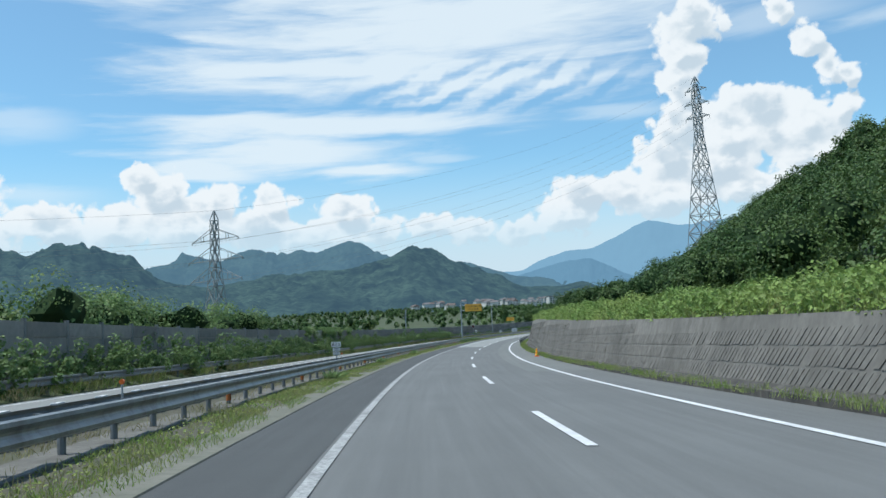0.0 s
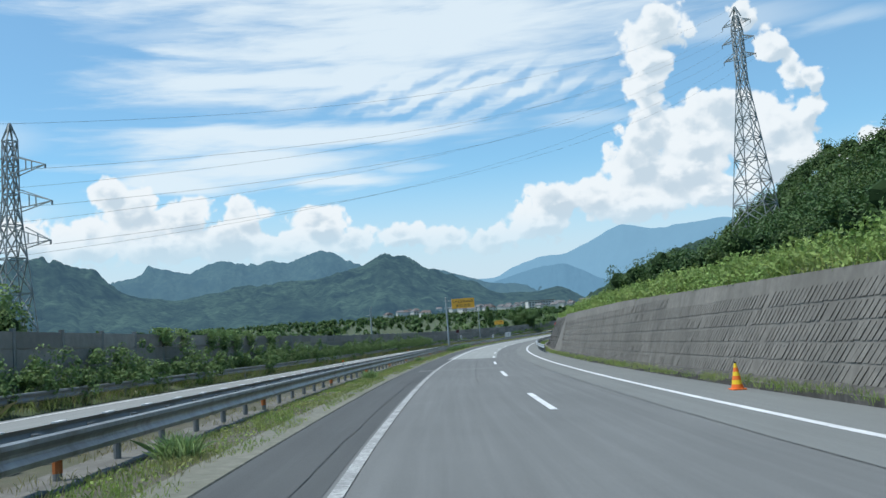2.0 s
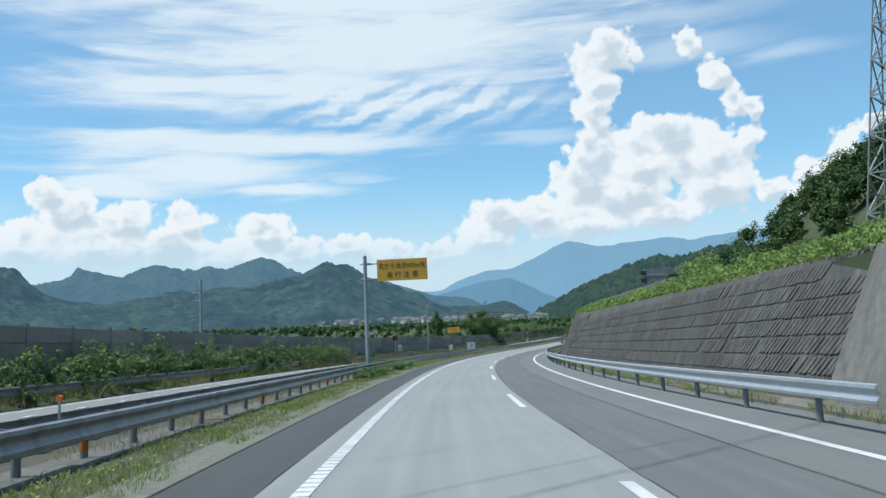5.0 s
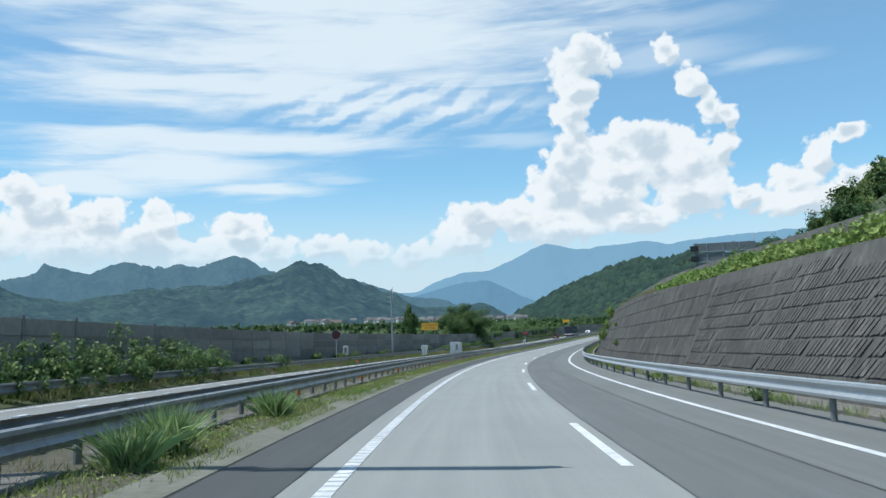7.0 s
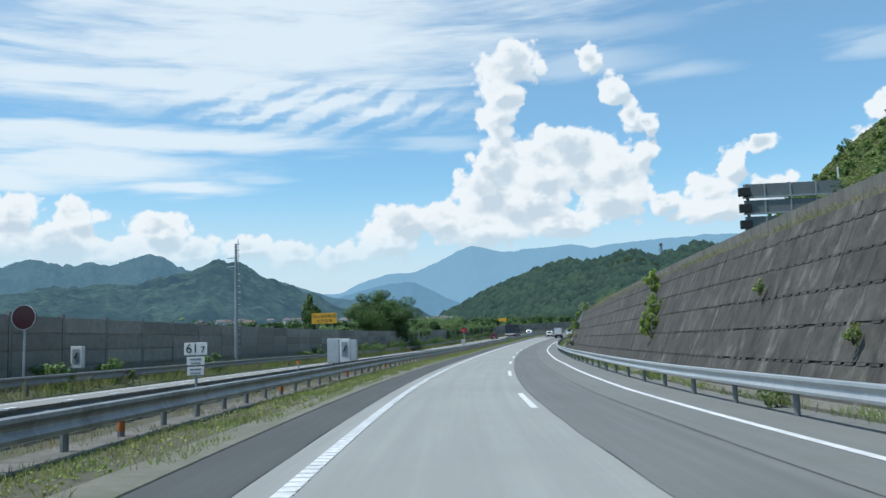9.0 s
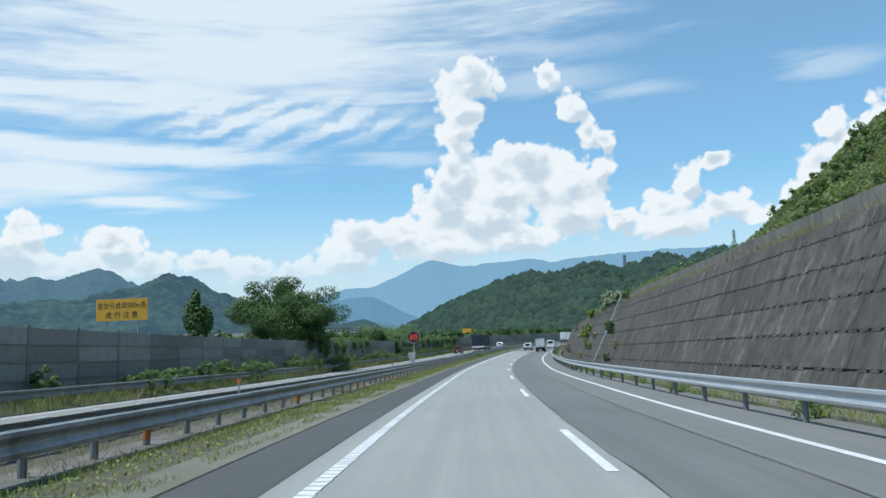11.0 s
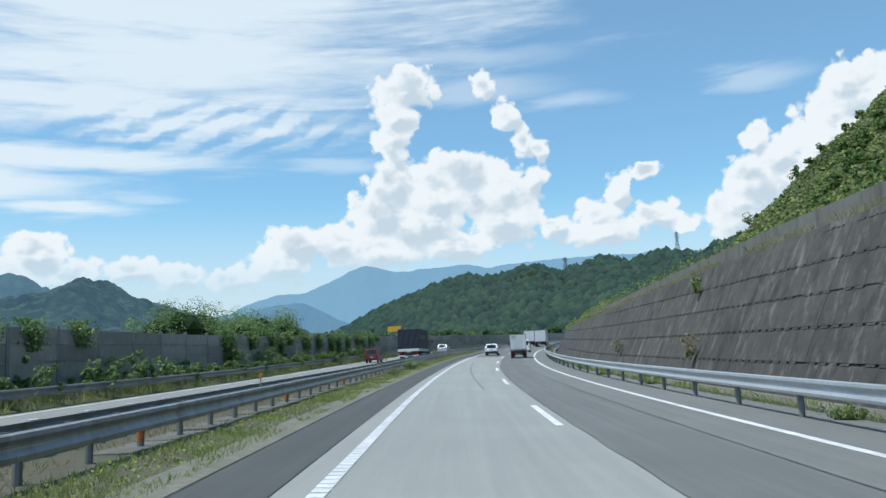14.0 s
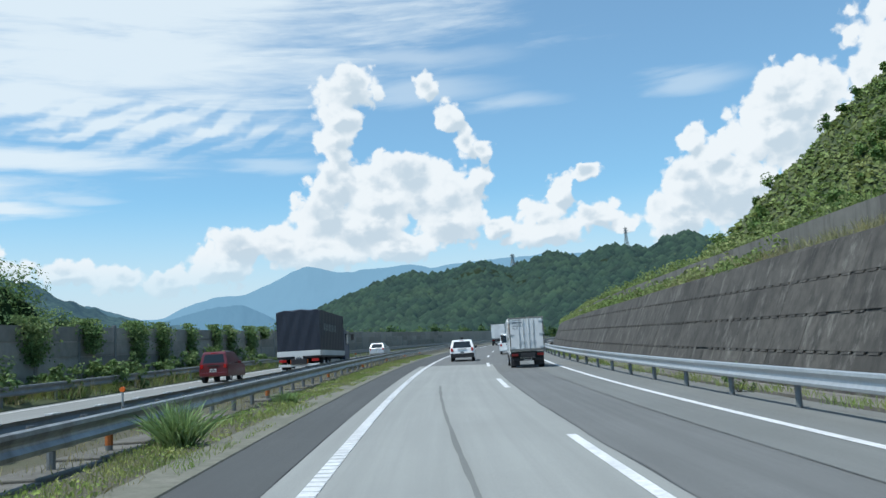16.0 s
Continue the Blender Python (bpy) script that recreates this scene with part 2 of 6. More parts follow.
# ---- materials ----
def material(name, base, rough=0.85, other=None, grain=6.0, blotch=0.35, mix=0.5, bump=0.15, metal=0.0, third=None, streak=None, island=0.0, spec=0.5, stretch=(1, 1, 1), pale=None, tracks=0.0):
    """A surface with a base colour, a second colour in grain and blotches, stains that may run downwards, and fine relief."""
    m = bpy.data.materials.new(name)
    m.use_nodes = True
    t = m.node_tree
    b = t.nodes["Principled BSDF"]
    b.inputs["Roughness"].default_value, b.inputs["Metallic"].default_value = rough, metal
    b.inputs["Specular IOR Level"].default_value = spec
    other = other or tuple(c * 0.7 for c in base)
    co = t.nodes.new("ShaderNodeTexCoord")
    mp = t.nodes.new("ShaderNodeMapping")
    mp.inputs["Scale"].default_value = stretch
    t.links.new(co.outputs["Object"], mp.inputs["Vector"])

    def noi(scale, detail, rough_=0.6, vec=mp.outputs[0]):
        n = t.nodes.new("ShaderNodeTexNoise")
        n.inputs["Scale"].default_value, n.inputs["Detail"].default_value, n.inputs["Roughness"].default_value = scale, detail, rough_
        t.links.new(vec, n.inputs["Vector"])
        return n.outputs[0]

    def ramp(v, lo, hi, to=1.0):
        n = t.nodes.new("ShaderNodeMapRange")
        n.inputs[1].default_value, n.inputs[2].default_value, n.inputs[4].default_value = lo, hi, to
        t.links.new(v, n.inputs[0])
        return n.outputs[0]

    def blend(f, a, c):
        n = t.nodes.new("ShaderNodeMix")
        n.data_type = "RGBA"
        t.links.new(f, n.inputs[0])
        for sock, v in ((n.inputs[6], a), (n.inputs[7], c)):
            if isinstance(v, bpy.types.NodeSocket):
                t.links.new(v, sock)
            else:
                sock.default_value = (*v, 1)
        return n.outputs[2]

    fine, big = noi(grain, 6.0), noi(blotch, 4.0)
    col = blend(ramp(fine, 0.35, 0.68, mix), base, other)
    col = blend(ramp(big, 0.4, 0.7, mix), col, third or other)
    if streak:
        sm = t.nodes.new("ShaderNodeMapping")
        sm.inputs["Scale"].default_value = (1.0, 1.0, 0.07)
        t.links.new(co.outputs["Object"], sm.inputs["Vector"])
        col = blend(ramp(noi(1.6, 6.0, 0.7, sm.outputs[0]), 0.48, 0.66, 0.8), col, streak)
    if tracks:
        for scale, size, dark, amount in (((0.008, 1.0, 1.0), 1.5, 0.70, tracks), ((0.05, 2.5, 1.0), 1.4, 1.28, tracks * 0.6), ((0.5, 0.9, 1.0), 0.5, 0.78, tracks * 0.8)):
            um = t.nodes.new("ShaderNodeMapping")
            um.inputs["Scale"].default_value = scale
            t.links.new(co.outputs["UV"], um.inputs["Vector"])
            col = blend(ramp(noi(size, 5.0, 0.6, um.outputs[0]), 0.42, 0.68, amount), col, tuple(c * dark for c in base))
    if pale:
        pm = t.nodes.new("ShaderNodeMapping")
        pm.inputs["Scale"].default_value, pm.inputs["Location"].default_value = (1.0, 1.0, 0.16), (31.0, 7.0, 0.0)
        t.links.new(co.outputs["Object"], pm.inputs["Vector"])
        col = blend(ramp(noi(1.9, 6.0, 0.72, pm.outputs[0]), 0.54, 0.70, 0.7), col, pale)
    if island:
        geo = t.nodes.new("ShaderNodeNewGeometry")
        hs = t.nodes.new("ShaderNodeHueSaturation")
        mr = t.nodes.new("ShaderNodeMapRange")
        mr.inputs[3].default_value, mr.inputs[4].default_value = 1 - island, 1 + island
        each = t.nodes.new("ShaderNodeObjectInfo")
        both = t.nodes.new("ShaderNodeMath")
        both.operation = "ADD"
        t.links.new(geo.outputs["Random Per Island"], both.inputs[0])
        t.links.new(each.outputs["Random"], both.inputs[1])
        loop = t.nodes.new("ShaderNodeMath")
        loop.operation = "FRACT"
        t.links.new(both.outputs[0], loop.inputs[0])
        t.links.new(loop.outputs[0], mr.inputs[0])
        t.links.new(mr.outputs[0], hs.inputs["Value"])
        t.links.new(col, hs.inputs["Color"])
        col = hs.outputs[0]
    t.links.new(col, b.inputs["Base Color"])
    if bump:
        bp = t.nodes.new("ShaderNodeBump")
        bp.inputs["Strength"].default_value, bp.inputs["Distance"].default_value = bump, 0.02
        t.links.new(fine, bp.inputs["Height"])
        t.links.new(bp.outputs[0], b.inputs["Normal"])
    return m


def leafy(name, base, other, third, blotch=0.25, island=0.35, through_=0.35):
    """Leaves: two greens and a third in patches, light shining through."""
    m = material(name, base, 0.55, other, 1.3, blotch, 0.75, 0.0, third=third, island=island, spec=0.25)
    t = m.node_tree
    b = t.nodes["Principled BSDF"]
    tr = t.nodes.new("ShaderNodeBsdfTranslucent")
    mx = t.nodes.new("ShaderNodeMixShader")
    mx.inputs[0].default_value = through_
    t.links.new(b.inputs["Base Color"].links[0].from_socket, tr.inputs["Color"])
    t.links.new(b.outputs[0], mx.inputs[1])
    t.links.new(tr.outputs[0], mx.inputs[2])
    t.links.new(mx.outputs[0], t.nodes["Material Output"].inputs[0])
    return m


SLAB = material("weathered_slab", (0.175, 0.167, 0.148), 0.92, (0.08, 0.077, 0.066), 7, 0.7, 0.8, 0.4)


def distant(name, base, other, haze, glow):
    """Far slopes, the haze of kilometres of air put in as a glow."""
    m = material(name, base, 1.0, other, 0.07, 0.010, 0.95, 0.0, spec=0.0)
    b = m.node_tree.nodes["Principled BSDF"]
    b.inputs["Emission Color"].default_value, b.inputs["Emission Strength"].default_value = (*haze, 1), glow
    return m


ASPHALT_MID = material("worn_asphalt", (0.148, 0.152, 0.148), 0.9, (0.103, 0.106, 0.103), 30, 0.2, 0.75, 0.5, tracks=0.6)
ASPHALT = material("asphalt", (0.168, 0.174, 0.166), 0.9, (0.125, 0.130, 0.123), 30, 0.22, 0.75, 0.5, tracks=0.4)
ASPHALT_FAR = material("other_asphalt", (0.230, 0.236, 0.228), 0.9, (0.177, 0.183, 0.175), 30, 0.22, 0.75, 0.4, tracks=0.4)
ASPHALT_DARK = material("dark_asphalt", (0.074, 0.077, 0.076), 0.9, (0.058, 0.060, 0.059), 22, 0.3, 0.7, 0.4, tracks=0.7)
ASPHALT_PALE = material("pale_asphalt", (0.277, 0.285, 0.269), 0.9, (0.220, 0.226, 0.217), 34, 0.18, 0.75, 0.4, tracks=0.42)
LINE = material("road_paint", (0.70, 0.71, 0.71), 0.7, (0.42, 0.42, 0.42), 9, 0.9, 0.7, 0.1)
LINE_OLD = material("old_road_paint", (0.46, 0.465, 0.455), 0.8, (0.16, 0.163, 0.158), 16, 1.6, 0.9, 0.15)
LINE_WORN = material("worn_road_paint", (0.60, 0.61, 0.61), 0.75, (0.36, 0.365, 0.36), 14, 1.2, 0.8, 0.1)
GRAVEL = material("verge_earth", (0.105, 0.096, 0.070), 0.95, (0.045, 0.047, 0.030), 6, 0.7, 0.9, 0.7, third=(0.07, 0.075, 0.04))
KERB = material("kerb_concrete", (0.19, 0.183, 0.15), 0.92, (0.105, 0.108, 0.078), 5, 0.5, 0.85, 0.5)
SOIL = material("green_ground", (0.055, 0.078, 0.028), 0.95, (0.075, 0.075, 0.04), 1.2, 0.05, 0.8, 0.5, third=(0.035, 0.055, 0.02))
WALL = material("stained_concrete", (0.088, 0.081, 0.070), 0.92, (0.046, 0.043, 0.038), 3.0, 0.3, 0.85, 0.5, streak=(0.022, 0.021, 0.019), island=0.15, pale=(0.195, 0.185, 0.165))
WALL_RIB = material("dark_ribbed_concrete", (0.115, 0.108, 0.096), 0.92, (0.070, 0.066, 0.059), 4.0, 0.25, 0.8, 0.4, third=(0.05, 0.047, 0.042), streak=(0.06, 0.057, 0.05), pale=(0.19, 0.18, 0.16))
WALL_LOW = material("ribbed_concrete", (0.205, 0.192, 0.168), 0.92, (0.125, 0.117, 0.104), 4.0, 0.22, 0.8, 0.4, third=(0.09, 0.086, 0.075), streak=(0.105, 0.098, 0.084))
CAP = material("parapet_concrete", (0.19, 0.18, 0.16), 0.92, (0.13, 0.125, 0.11), 3, 0.4, 0.7, 0.2, streak=(0.08, 0.077, 0.07))
NOISE_WALL = material("sound_panel", (0.300, 0.288, 0.256), 0.9, (0.200, 0.191, 0.173), 2.5, 0.12, 0.75, 0.15, island=0.22)
STEEL = material("galvanised_steel", (0.52, 0.54, 0.55), 0.45, (0.40, 0.42, 0.43), 6, 0.7, 0.6, 0.05, metal=0.6)
# Darkness partly stands for shade on the rail faces turned from the sun.
STEEL_DULL = material("weathered_shaded_steel", (0.20, 0.215, 0.22), 0.5, (0.14, 0.15, 0.155), 5, 0.6, 0.7, 0.08, metal=0.25)
RAIL_STEEL = material("weathered_rail", (0.33, 0.345, 0.35), 0.42, (0.22, 0.23, 0.235), 5, 0.5, 0.75, 0.08, metal=0.45, streak=(0.13, 0.125, 0.12))
PYLON = material("pylon_steel", (0.30, 0.32, 0.32), 0.6, (0.22, 0.235, 0.235), 2, 0.2, 0.6, 0.0, metal=0.3)
LEAF_HILL = leafy("wood_leaves", (0.062, 0.118, 0.036), (0.036, 0.078, 0.024), (0.110, 0.155, 0.040), 0.08, 0.3, 0.2)
LEAF_BANK = leafy("bush_leaves", (0.11, 0.19, 0.05), (0.065, 0.13, 0.035), (0.17, 0.235, 0.06), 0.15, 0.25, 0.25)
LEAF_TREE = leafy("tree_leaves", (0.085, 0.15, 0.045), (0.05, 0.10, 0.03), (0.13, 0.19, 0.06), 0.5, 0.3, 0.25)
LEAF_KUDZU = leafy("creeper_leaves", (0.19, 0.28, 0.07), (0.11, 0.19, 0.045), (0.29, 0.35, 0.10), 0.3, 0.3, 0.3)
LEAF_SHRUB = leafy("shrub_leaves", (0.155, 0.245, 0.085), (0.09, 0.165, 0.055), (0.24, 0.295, 0.12), 0.5)
LEAF_LIME = leafy("lime_leaves", (0.26, 0.36, 0.07), (0.17, 0.27, 0.05), (0.36, 0.42, 0.11), 0.6)
LEAF_PALE = leafy("silvery_leaves", (0.30, 0.36, 0.22), (0.17, 0.24, 0.11), (0.44, 0.48, 0.38), 0.8)
LEAF_GRASSY = leafy("bank_grass", (0.18, 0.24, 0.07), (0.11, 0.175, 0.05), (0.26, 0.28, 0.11), 0.12)
GRASS = leafy("grass_blades", (0.26, 0.35, 0.09), (0.17, 0.26, 0.06), (0.36, 0.34, 0.14), 0.6, 0.3)
TUFT = leafy("pampas_blades", (0.26, 0.37, 0.14), (0.17, 0.27, 0.09), (0.36, 0.44, 0.22), 0.9, 0.35)
DRY = leafy("dry_grass", (0.36, 0.32, 0.18), (0.27, 0.25, 0.12), (0.22, 0.24, 0.09), 0.6, 0.3)
# Darker green that paints shade into the hearts of the crowns.
LEAF_SHADE = material("inner_leaf_shade", (0.028, 0.05, 0.018), 0.9, (0.014, 0.028, 0.010), 2.0, 0.3, 0.8, 0.6, spec=0.1)
BARK = material("bark", (0.11, 0.09, 0.07), 0.95, (0.06, 0.05, 0.04), 8, 1, 0.7, 0.5)
CANOPY = material("far_canopy", (0.018, 0.030, 0.014), 0.95, (0.012, 0.022, 0.011), 0.25, 0.02, 0.8, 0.0, third=(0.024, 0.036, 0.015), island=0.4, spec=0.1)


# ---- building ----
def mesh(name, verts, faces, mats, index=None, smooth=False):
    me = bpy.data.meshes.new(name)
    verts = np.asarray(verts, float)
    faces = [tuple(int(i) for i in f) for f in faces] if not isinstance(faces, np.ndarray) else faces
    if isinstance(faces, np.ndarray):
        n = faces.shape[1]
        me.vertices.add(len(verts))
        me.vertices.foreach_set("co", verts.astype(np.float32).ravel())
        me.loops.add(faces.size)
        me.loops.foreach_set("vertex_index", faces.astype(np.int32).ravel())
        me.polygons.add(len(faces))
        me.polygons.foreach_set("loop_start", np.arange(0, faces.size, n, dtype=np.int32))
        me.polygons.foreach_set("loop_total", np.full(len(faces), n, np.int32))
        me.update(calc_edges=True)
        me.validate()
    else:
        me.from_pydata(verts.tolist(), [], faces)
    for m in mats if isinstance(mats, (list, tuple)) else [mats]:
        me.materials.append(m)
    if index is not None:
        me.polygons.foreach_set("material_index", np.asarray(index, np.int32))
    me.polygons.foreach_set("use_smooth", np.full(len(me.polygons), smooth, bool))
    return me


def thing(name, data, label, category, kind="", group=""):
    return tagged(new(name, data), label, category, group, kind)


def empty(name, m, label, category, group=""):
    ob = tagged(new(name), label, category, group)
    ob.matrix_world = m
    return ob


def under(ob, parent):
    ob.parent = parent
    return ob


def part(name, bm, mat, parent, label="", bevel=0.0):
    """Links a bmesh as one mesh under a thing or a part."""
    if bevel:
        bmesh.ops.bevel(bm, geom=bm.edges[:], offset=bevel, segments=2, affect="EDGES", profile=0.6)
    me = bpy.data.meshes.new(name)
    bm.to_mesh(me)
    bm.free()
    me.materials.append(mat)
    ob = new(name, me)
    ob.parent = parent
    return tagged(ob, label)


def box(cx, cy, cz, sx, sy, sz, bm=None, m=None):
    bm = bm or bmesh.new()
    g = bmesh.ops.create_cube(bm, size=1)
    bmesh.ops.scale(bm, vec=(sx, sy, sz), verts=g["verts"])
    bmesh.ops.translate(bm, vec=(cx, cy, cz), verts=g["verts"])
    if m is not None:
        bmesh.ops.transform(bm, matrix=m, verts=g["verts"])
    return bm


def rod(a, b, r0, r1=None, n=8, bm=None):
    """A round bar from a to b."""
    bm = bm or bmesh.new()
    a, b = Vector(a), Vector(b)
    g = bmesh.ops.create_cone(bm, cap_ends=True, segments=n, radius1=r0, radius2=r0 if r1 is None else r1, depth=(b - a).length)
    bmesh.ops.transform(bm, matrix=Matrix.Translation((a + b) / 2) @ (b - a).to_track_quat("Z", "Y").to_matrix().to_4x4(), verts=g["verts"])
    return bm


def angle_bars(lines, w):
    """Square bars along many lines, joined: verts and quads."""
    lines = np.asarray(lines, float)
    a, b = lines[:, 0], lines[:, 1]
    u = b - a
    u /= np.linalg.norm(u, axis=1, keepdims=True)
    ref = np.where(np.abs(u[:, 2:3]) > 0.9, np.array([[1.0, 0, 0]]), np.array([[0, 0, 1.0]]))
    v = np.cross(u, ref)
    v /= np.linalg.norm(v, axis=1, keepdims=True)
    w2 = np.cross(u, v)
    vs = np.stack([p + (i * v + j * w2) * w / 2 for p in (a, b) for i, j in ((-1, -1), (1, -1), (1, 1), (-1, 1))], 1)
    f = np.array([[0, 1, 2, 3], [7, 6, 5, 4], [0, 4, 5, 1], [1, 5, 6, 2], [2, 6, 7, 3], [3, 7, 4, 0]])
    return vs.reshape(-1, 3), (f[None] + 8 * np.arange(len(a))[:, None, None]).reshape(-1, 4)


def sheet_mesh(name, ss, ds, zf, mat):
    """A surface over the road's frame; ds and zf may depend on s."""
    ss = np.asarray(ss, float)
    rows = [at(np.full(len(ds(s)), s), ds(s), zf(s, np.asarray(ds(s), float))) for s in ss] if callable(ds) else [at(np.full(len(ds), s), ds, zf(s, np.asarray(ds, float))) for s in ss]
    n, k = len(rows), len(rows[0])
    i = np.arange(n - 1)[:, None] * k + np.arange(k - 1)[None]
    me = mesh(name, np.concatenate(rows), np.stack([i, i + 1, i + k + 1, i + k], -1).reshape(-1, 4), mat)
    if not callable(ds):
        along = np.stack([np.repeat(ss, k), np.tile(np.asarray(ds, float), n)], -1)
        layer = me.uv_layers.new(name="along_and_across")
        index = np.empty(len(me.loops), np.int32)
        me.loops.foreach_get("vertex_index", index)
        layer.data.foreach_set("uv", along[index].astype(np.float32).ravel())
    return me


def sweep(name, s0, s1, step, profile, mat, closed=True, off=lambda s: 0.0, smooth=False):
    """A profile of (d, z) points drawn along the road."""
    ss = np.arange(s0, s1 + 1e-6, step)
    pr = np.asarray(profile, float)
    k = len(pr)
    v = np.concatenate([at(np.full(k, s), pr[:, 0] + off(s), pr[:, 1]) for s in ss])
    m = k if closed else k - 1
    i = np.arange(len(ss) - 1)[:, None] * k
    j = np.arange(m)[None]
    f = np.stack([i + j, i + (j + 1) % k, i + k + (j + 1) % k, i + k + j], -1).reshape(-1, 4)
    return mesh(name, v, f, mat, smooth=smooth)


rng = np.random.default_rng(7)


def cards(centres, size, lean=1.0, aspect=1.6, out=None, loose=0.52):
    """Small bent leaves round given centres, facing roughly along out: verts and quads."""
    n = len(centres)
    c = rng.normal(size=(n, 3))
    c /= np.linalg.norm(c, axis=1, keepdims=True)
    if out is not None:
        c = c * loose + out
        c /= np.linalg.norm(c, axis=1, keepdims=True)
    a = np.cross(c, rng.normal(size=(n, 3)))
    a[:, 2] *= lean
    a /= np.linalg.norm(a, axis=1, keepdims=True)
    b = np.cross(c, a)
    h = (np.broadcast_to(size, (n,)) * rng.uniform(0.6, 1.4, n))[:, None]
    v = np.stack([centres - a * h * aspect / 2, centres + b * h / 2 + c * h * 0.12, centres + a * h * aspect / 2, centres - b * h / 2 + c * h * 0.12], 1)
    f = np.array([[0, 1, 2, 3]])[None] + 4 * np.arange(n)[:, None, None]
    return v.reshape(-1, 3), f.reshape(-1, 4)


def blades(roots, height, width, spread=0.35):
    """Tapering grass blades: verts and quads."""
    n = len(roots)
    dirn = rng.normal(size=(n, 3)) * spread
    dirn[:, 2] = 1
    h = (np.broadcast_to(height, (n,)) * rng.uniform(0.5, 1.25, n))[:, None]
    side = np.cross(dirn, rng.normal(size=(n, 3)))
    side /= np.linalg.norm(side, axis=1, keepdims=True)
    tip = roots + dirn * h
    tip[:, 2] -= 0.25 * h[:, 0] * np.hypot(dirn[:, 0], dirn[:, 1])
    mid = roots + dirn * h * 0.55
    v = np.stack([roots - side * width / 2, roots + side * width / 2, mid + side * width / 2.4, tip, mid - side * width / 2.4], 1)
    f = np.array([[0, 1, 2, 3, 4]])[None] + 5 * np.arange(n)[:, None, None]
    return v.reshape(-1, 3), f.reshape(-1, 5)


def in_ball(n, shell=0.55):
    p = rng.normal(size=(n, 3))
    p /= np.linalg.norm(p, axis=1, keepdims=True)
    return p * (shell + (1 - shell) * rng.random((n, 1)) ** 0.7)


def crown_points(n, centre, radii, lumps=14, top=0.5, clump=(0.26, 0.5)):
    """Points on the clumps of an uneven crown, and the way that each faces."""
    c = in_ball(lumps, 0.25) * np.asarray(radii) * (1.0 - 0.74 * clump[1] ** 1.4)
    r = rng.uniform(*clump, lumps)
    k = rng.integers(0, lumps, n)
    u = in_ball(n, 0.6)
    p = c[k] + u * r[k][:, None] * np.asarray(radii)
    w = u / np.linalg.norm(u, axis=1, keepdims=True) + np.array([0, 0, top])
    return p + np.asarray(centre), w / np.linalg.norm(w, axis=1, keepdims=True)


def ico(level=1):
    bm = bmesh.new()
    bmesh.ops.create_icosphere(bm, subdivisions=level, radius=1)
    bm.verts.ensure_lookup_table()
    v = np.array([q.co[:] for q in bm.verts])
    f = np.array([[q.index for q in t.verts] for t in bm.faces])
    bm.free()
    return v, f


def lumps_mesh(centres, radii, level=1, rough=0.3):
    """Many uneven rounded clumps: verts and triangles."""
    v, f = ico(level)
    n = len(centres)
    w = v[None] * (1 + rng.normal(size=(n, len(v), 1)) * rough * 0.5) * radii[:, None, :] + centres[:, None, :]
    return w.reshape(-1, 3), (f[None] + len(v) * np.arange(n)[:, None, None]).reshape(-1, 3)


def merge(*sets):
    """Joins verts-and-faces sets with the same face size."""
    vs, fs, base = [], [], 0
    for v, f in sets:
        vs.append(v)
        fs.append(f + base)
        base += len(v)
    return np.concatenate(vs), np.concatenate(fs)


# ---- levels across the road ----
def crest(s):
    """Height of the retaining wall's crest over the carriageway."""
    return np.interp(s, (-160, 10, 40, 65, 95, 128, 150, 185, 230, 330, 365, 400, 430, 470, 540, 700), (1.5, 1.6, 2.14, 2.69, 3.25, 3.48, 3.5, 3.9, 5.0, 5.0, 4.6, 3.7, 3.2, 2.8, 2.4, 2.0))


LOW_LEAN = 0.30


def crest_d(s):
    """Where the crest stands: the low wall is steep, the tall one leans back."""
    low, tall = 8.5 + LOW_LEAN * crest(s), 9.0 + crest(s) / 2.2
    return low + (tall - low) * np.clip((s - 128) / 14, 0, 1)


def hill(s):
    """Steepness of the slope above the wall."""
    return np.interp(s, (0, 60, 90, 120, 160, 200, 240, 262, 285, 300, 700), (0.40, 0.40, 0.48, 0.49, 0.68, 0.75, 0.79, 0.74, 0.70, 0.5, 0.1))


def bank(d):
    return -0.025 * np.clip(d, -6.0, 9.0)


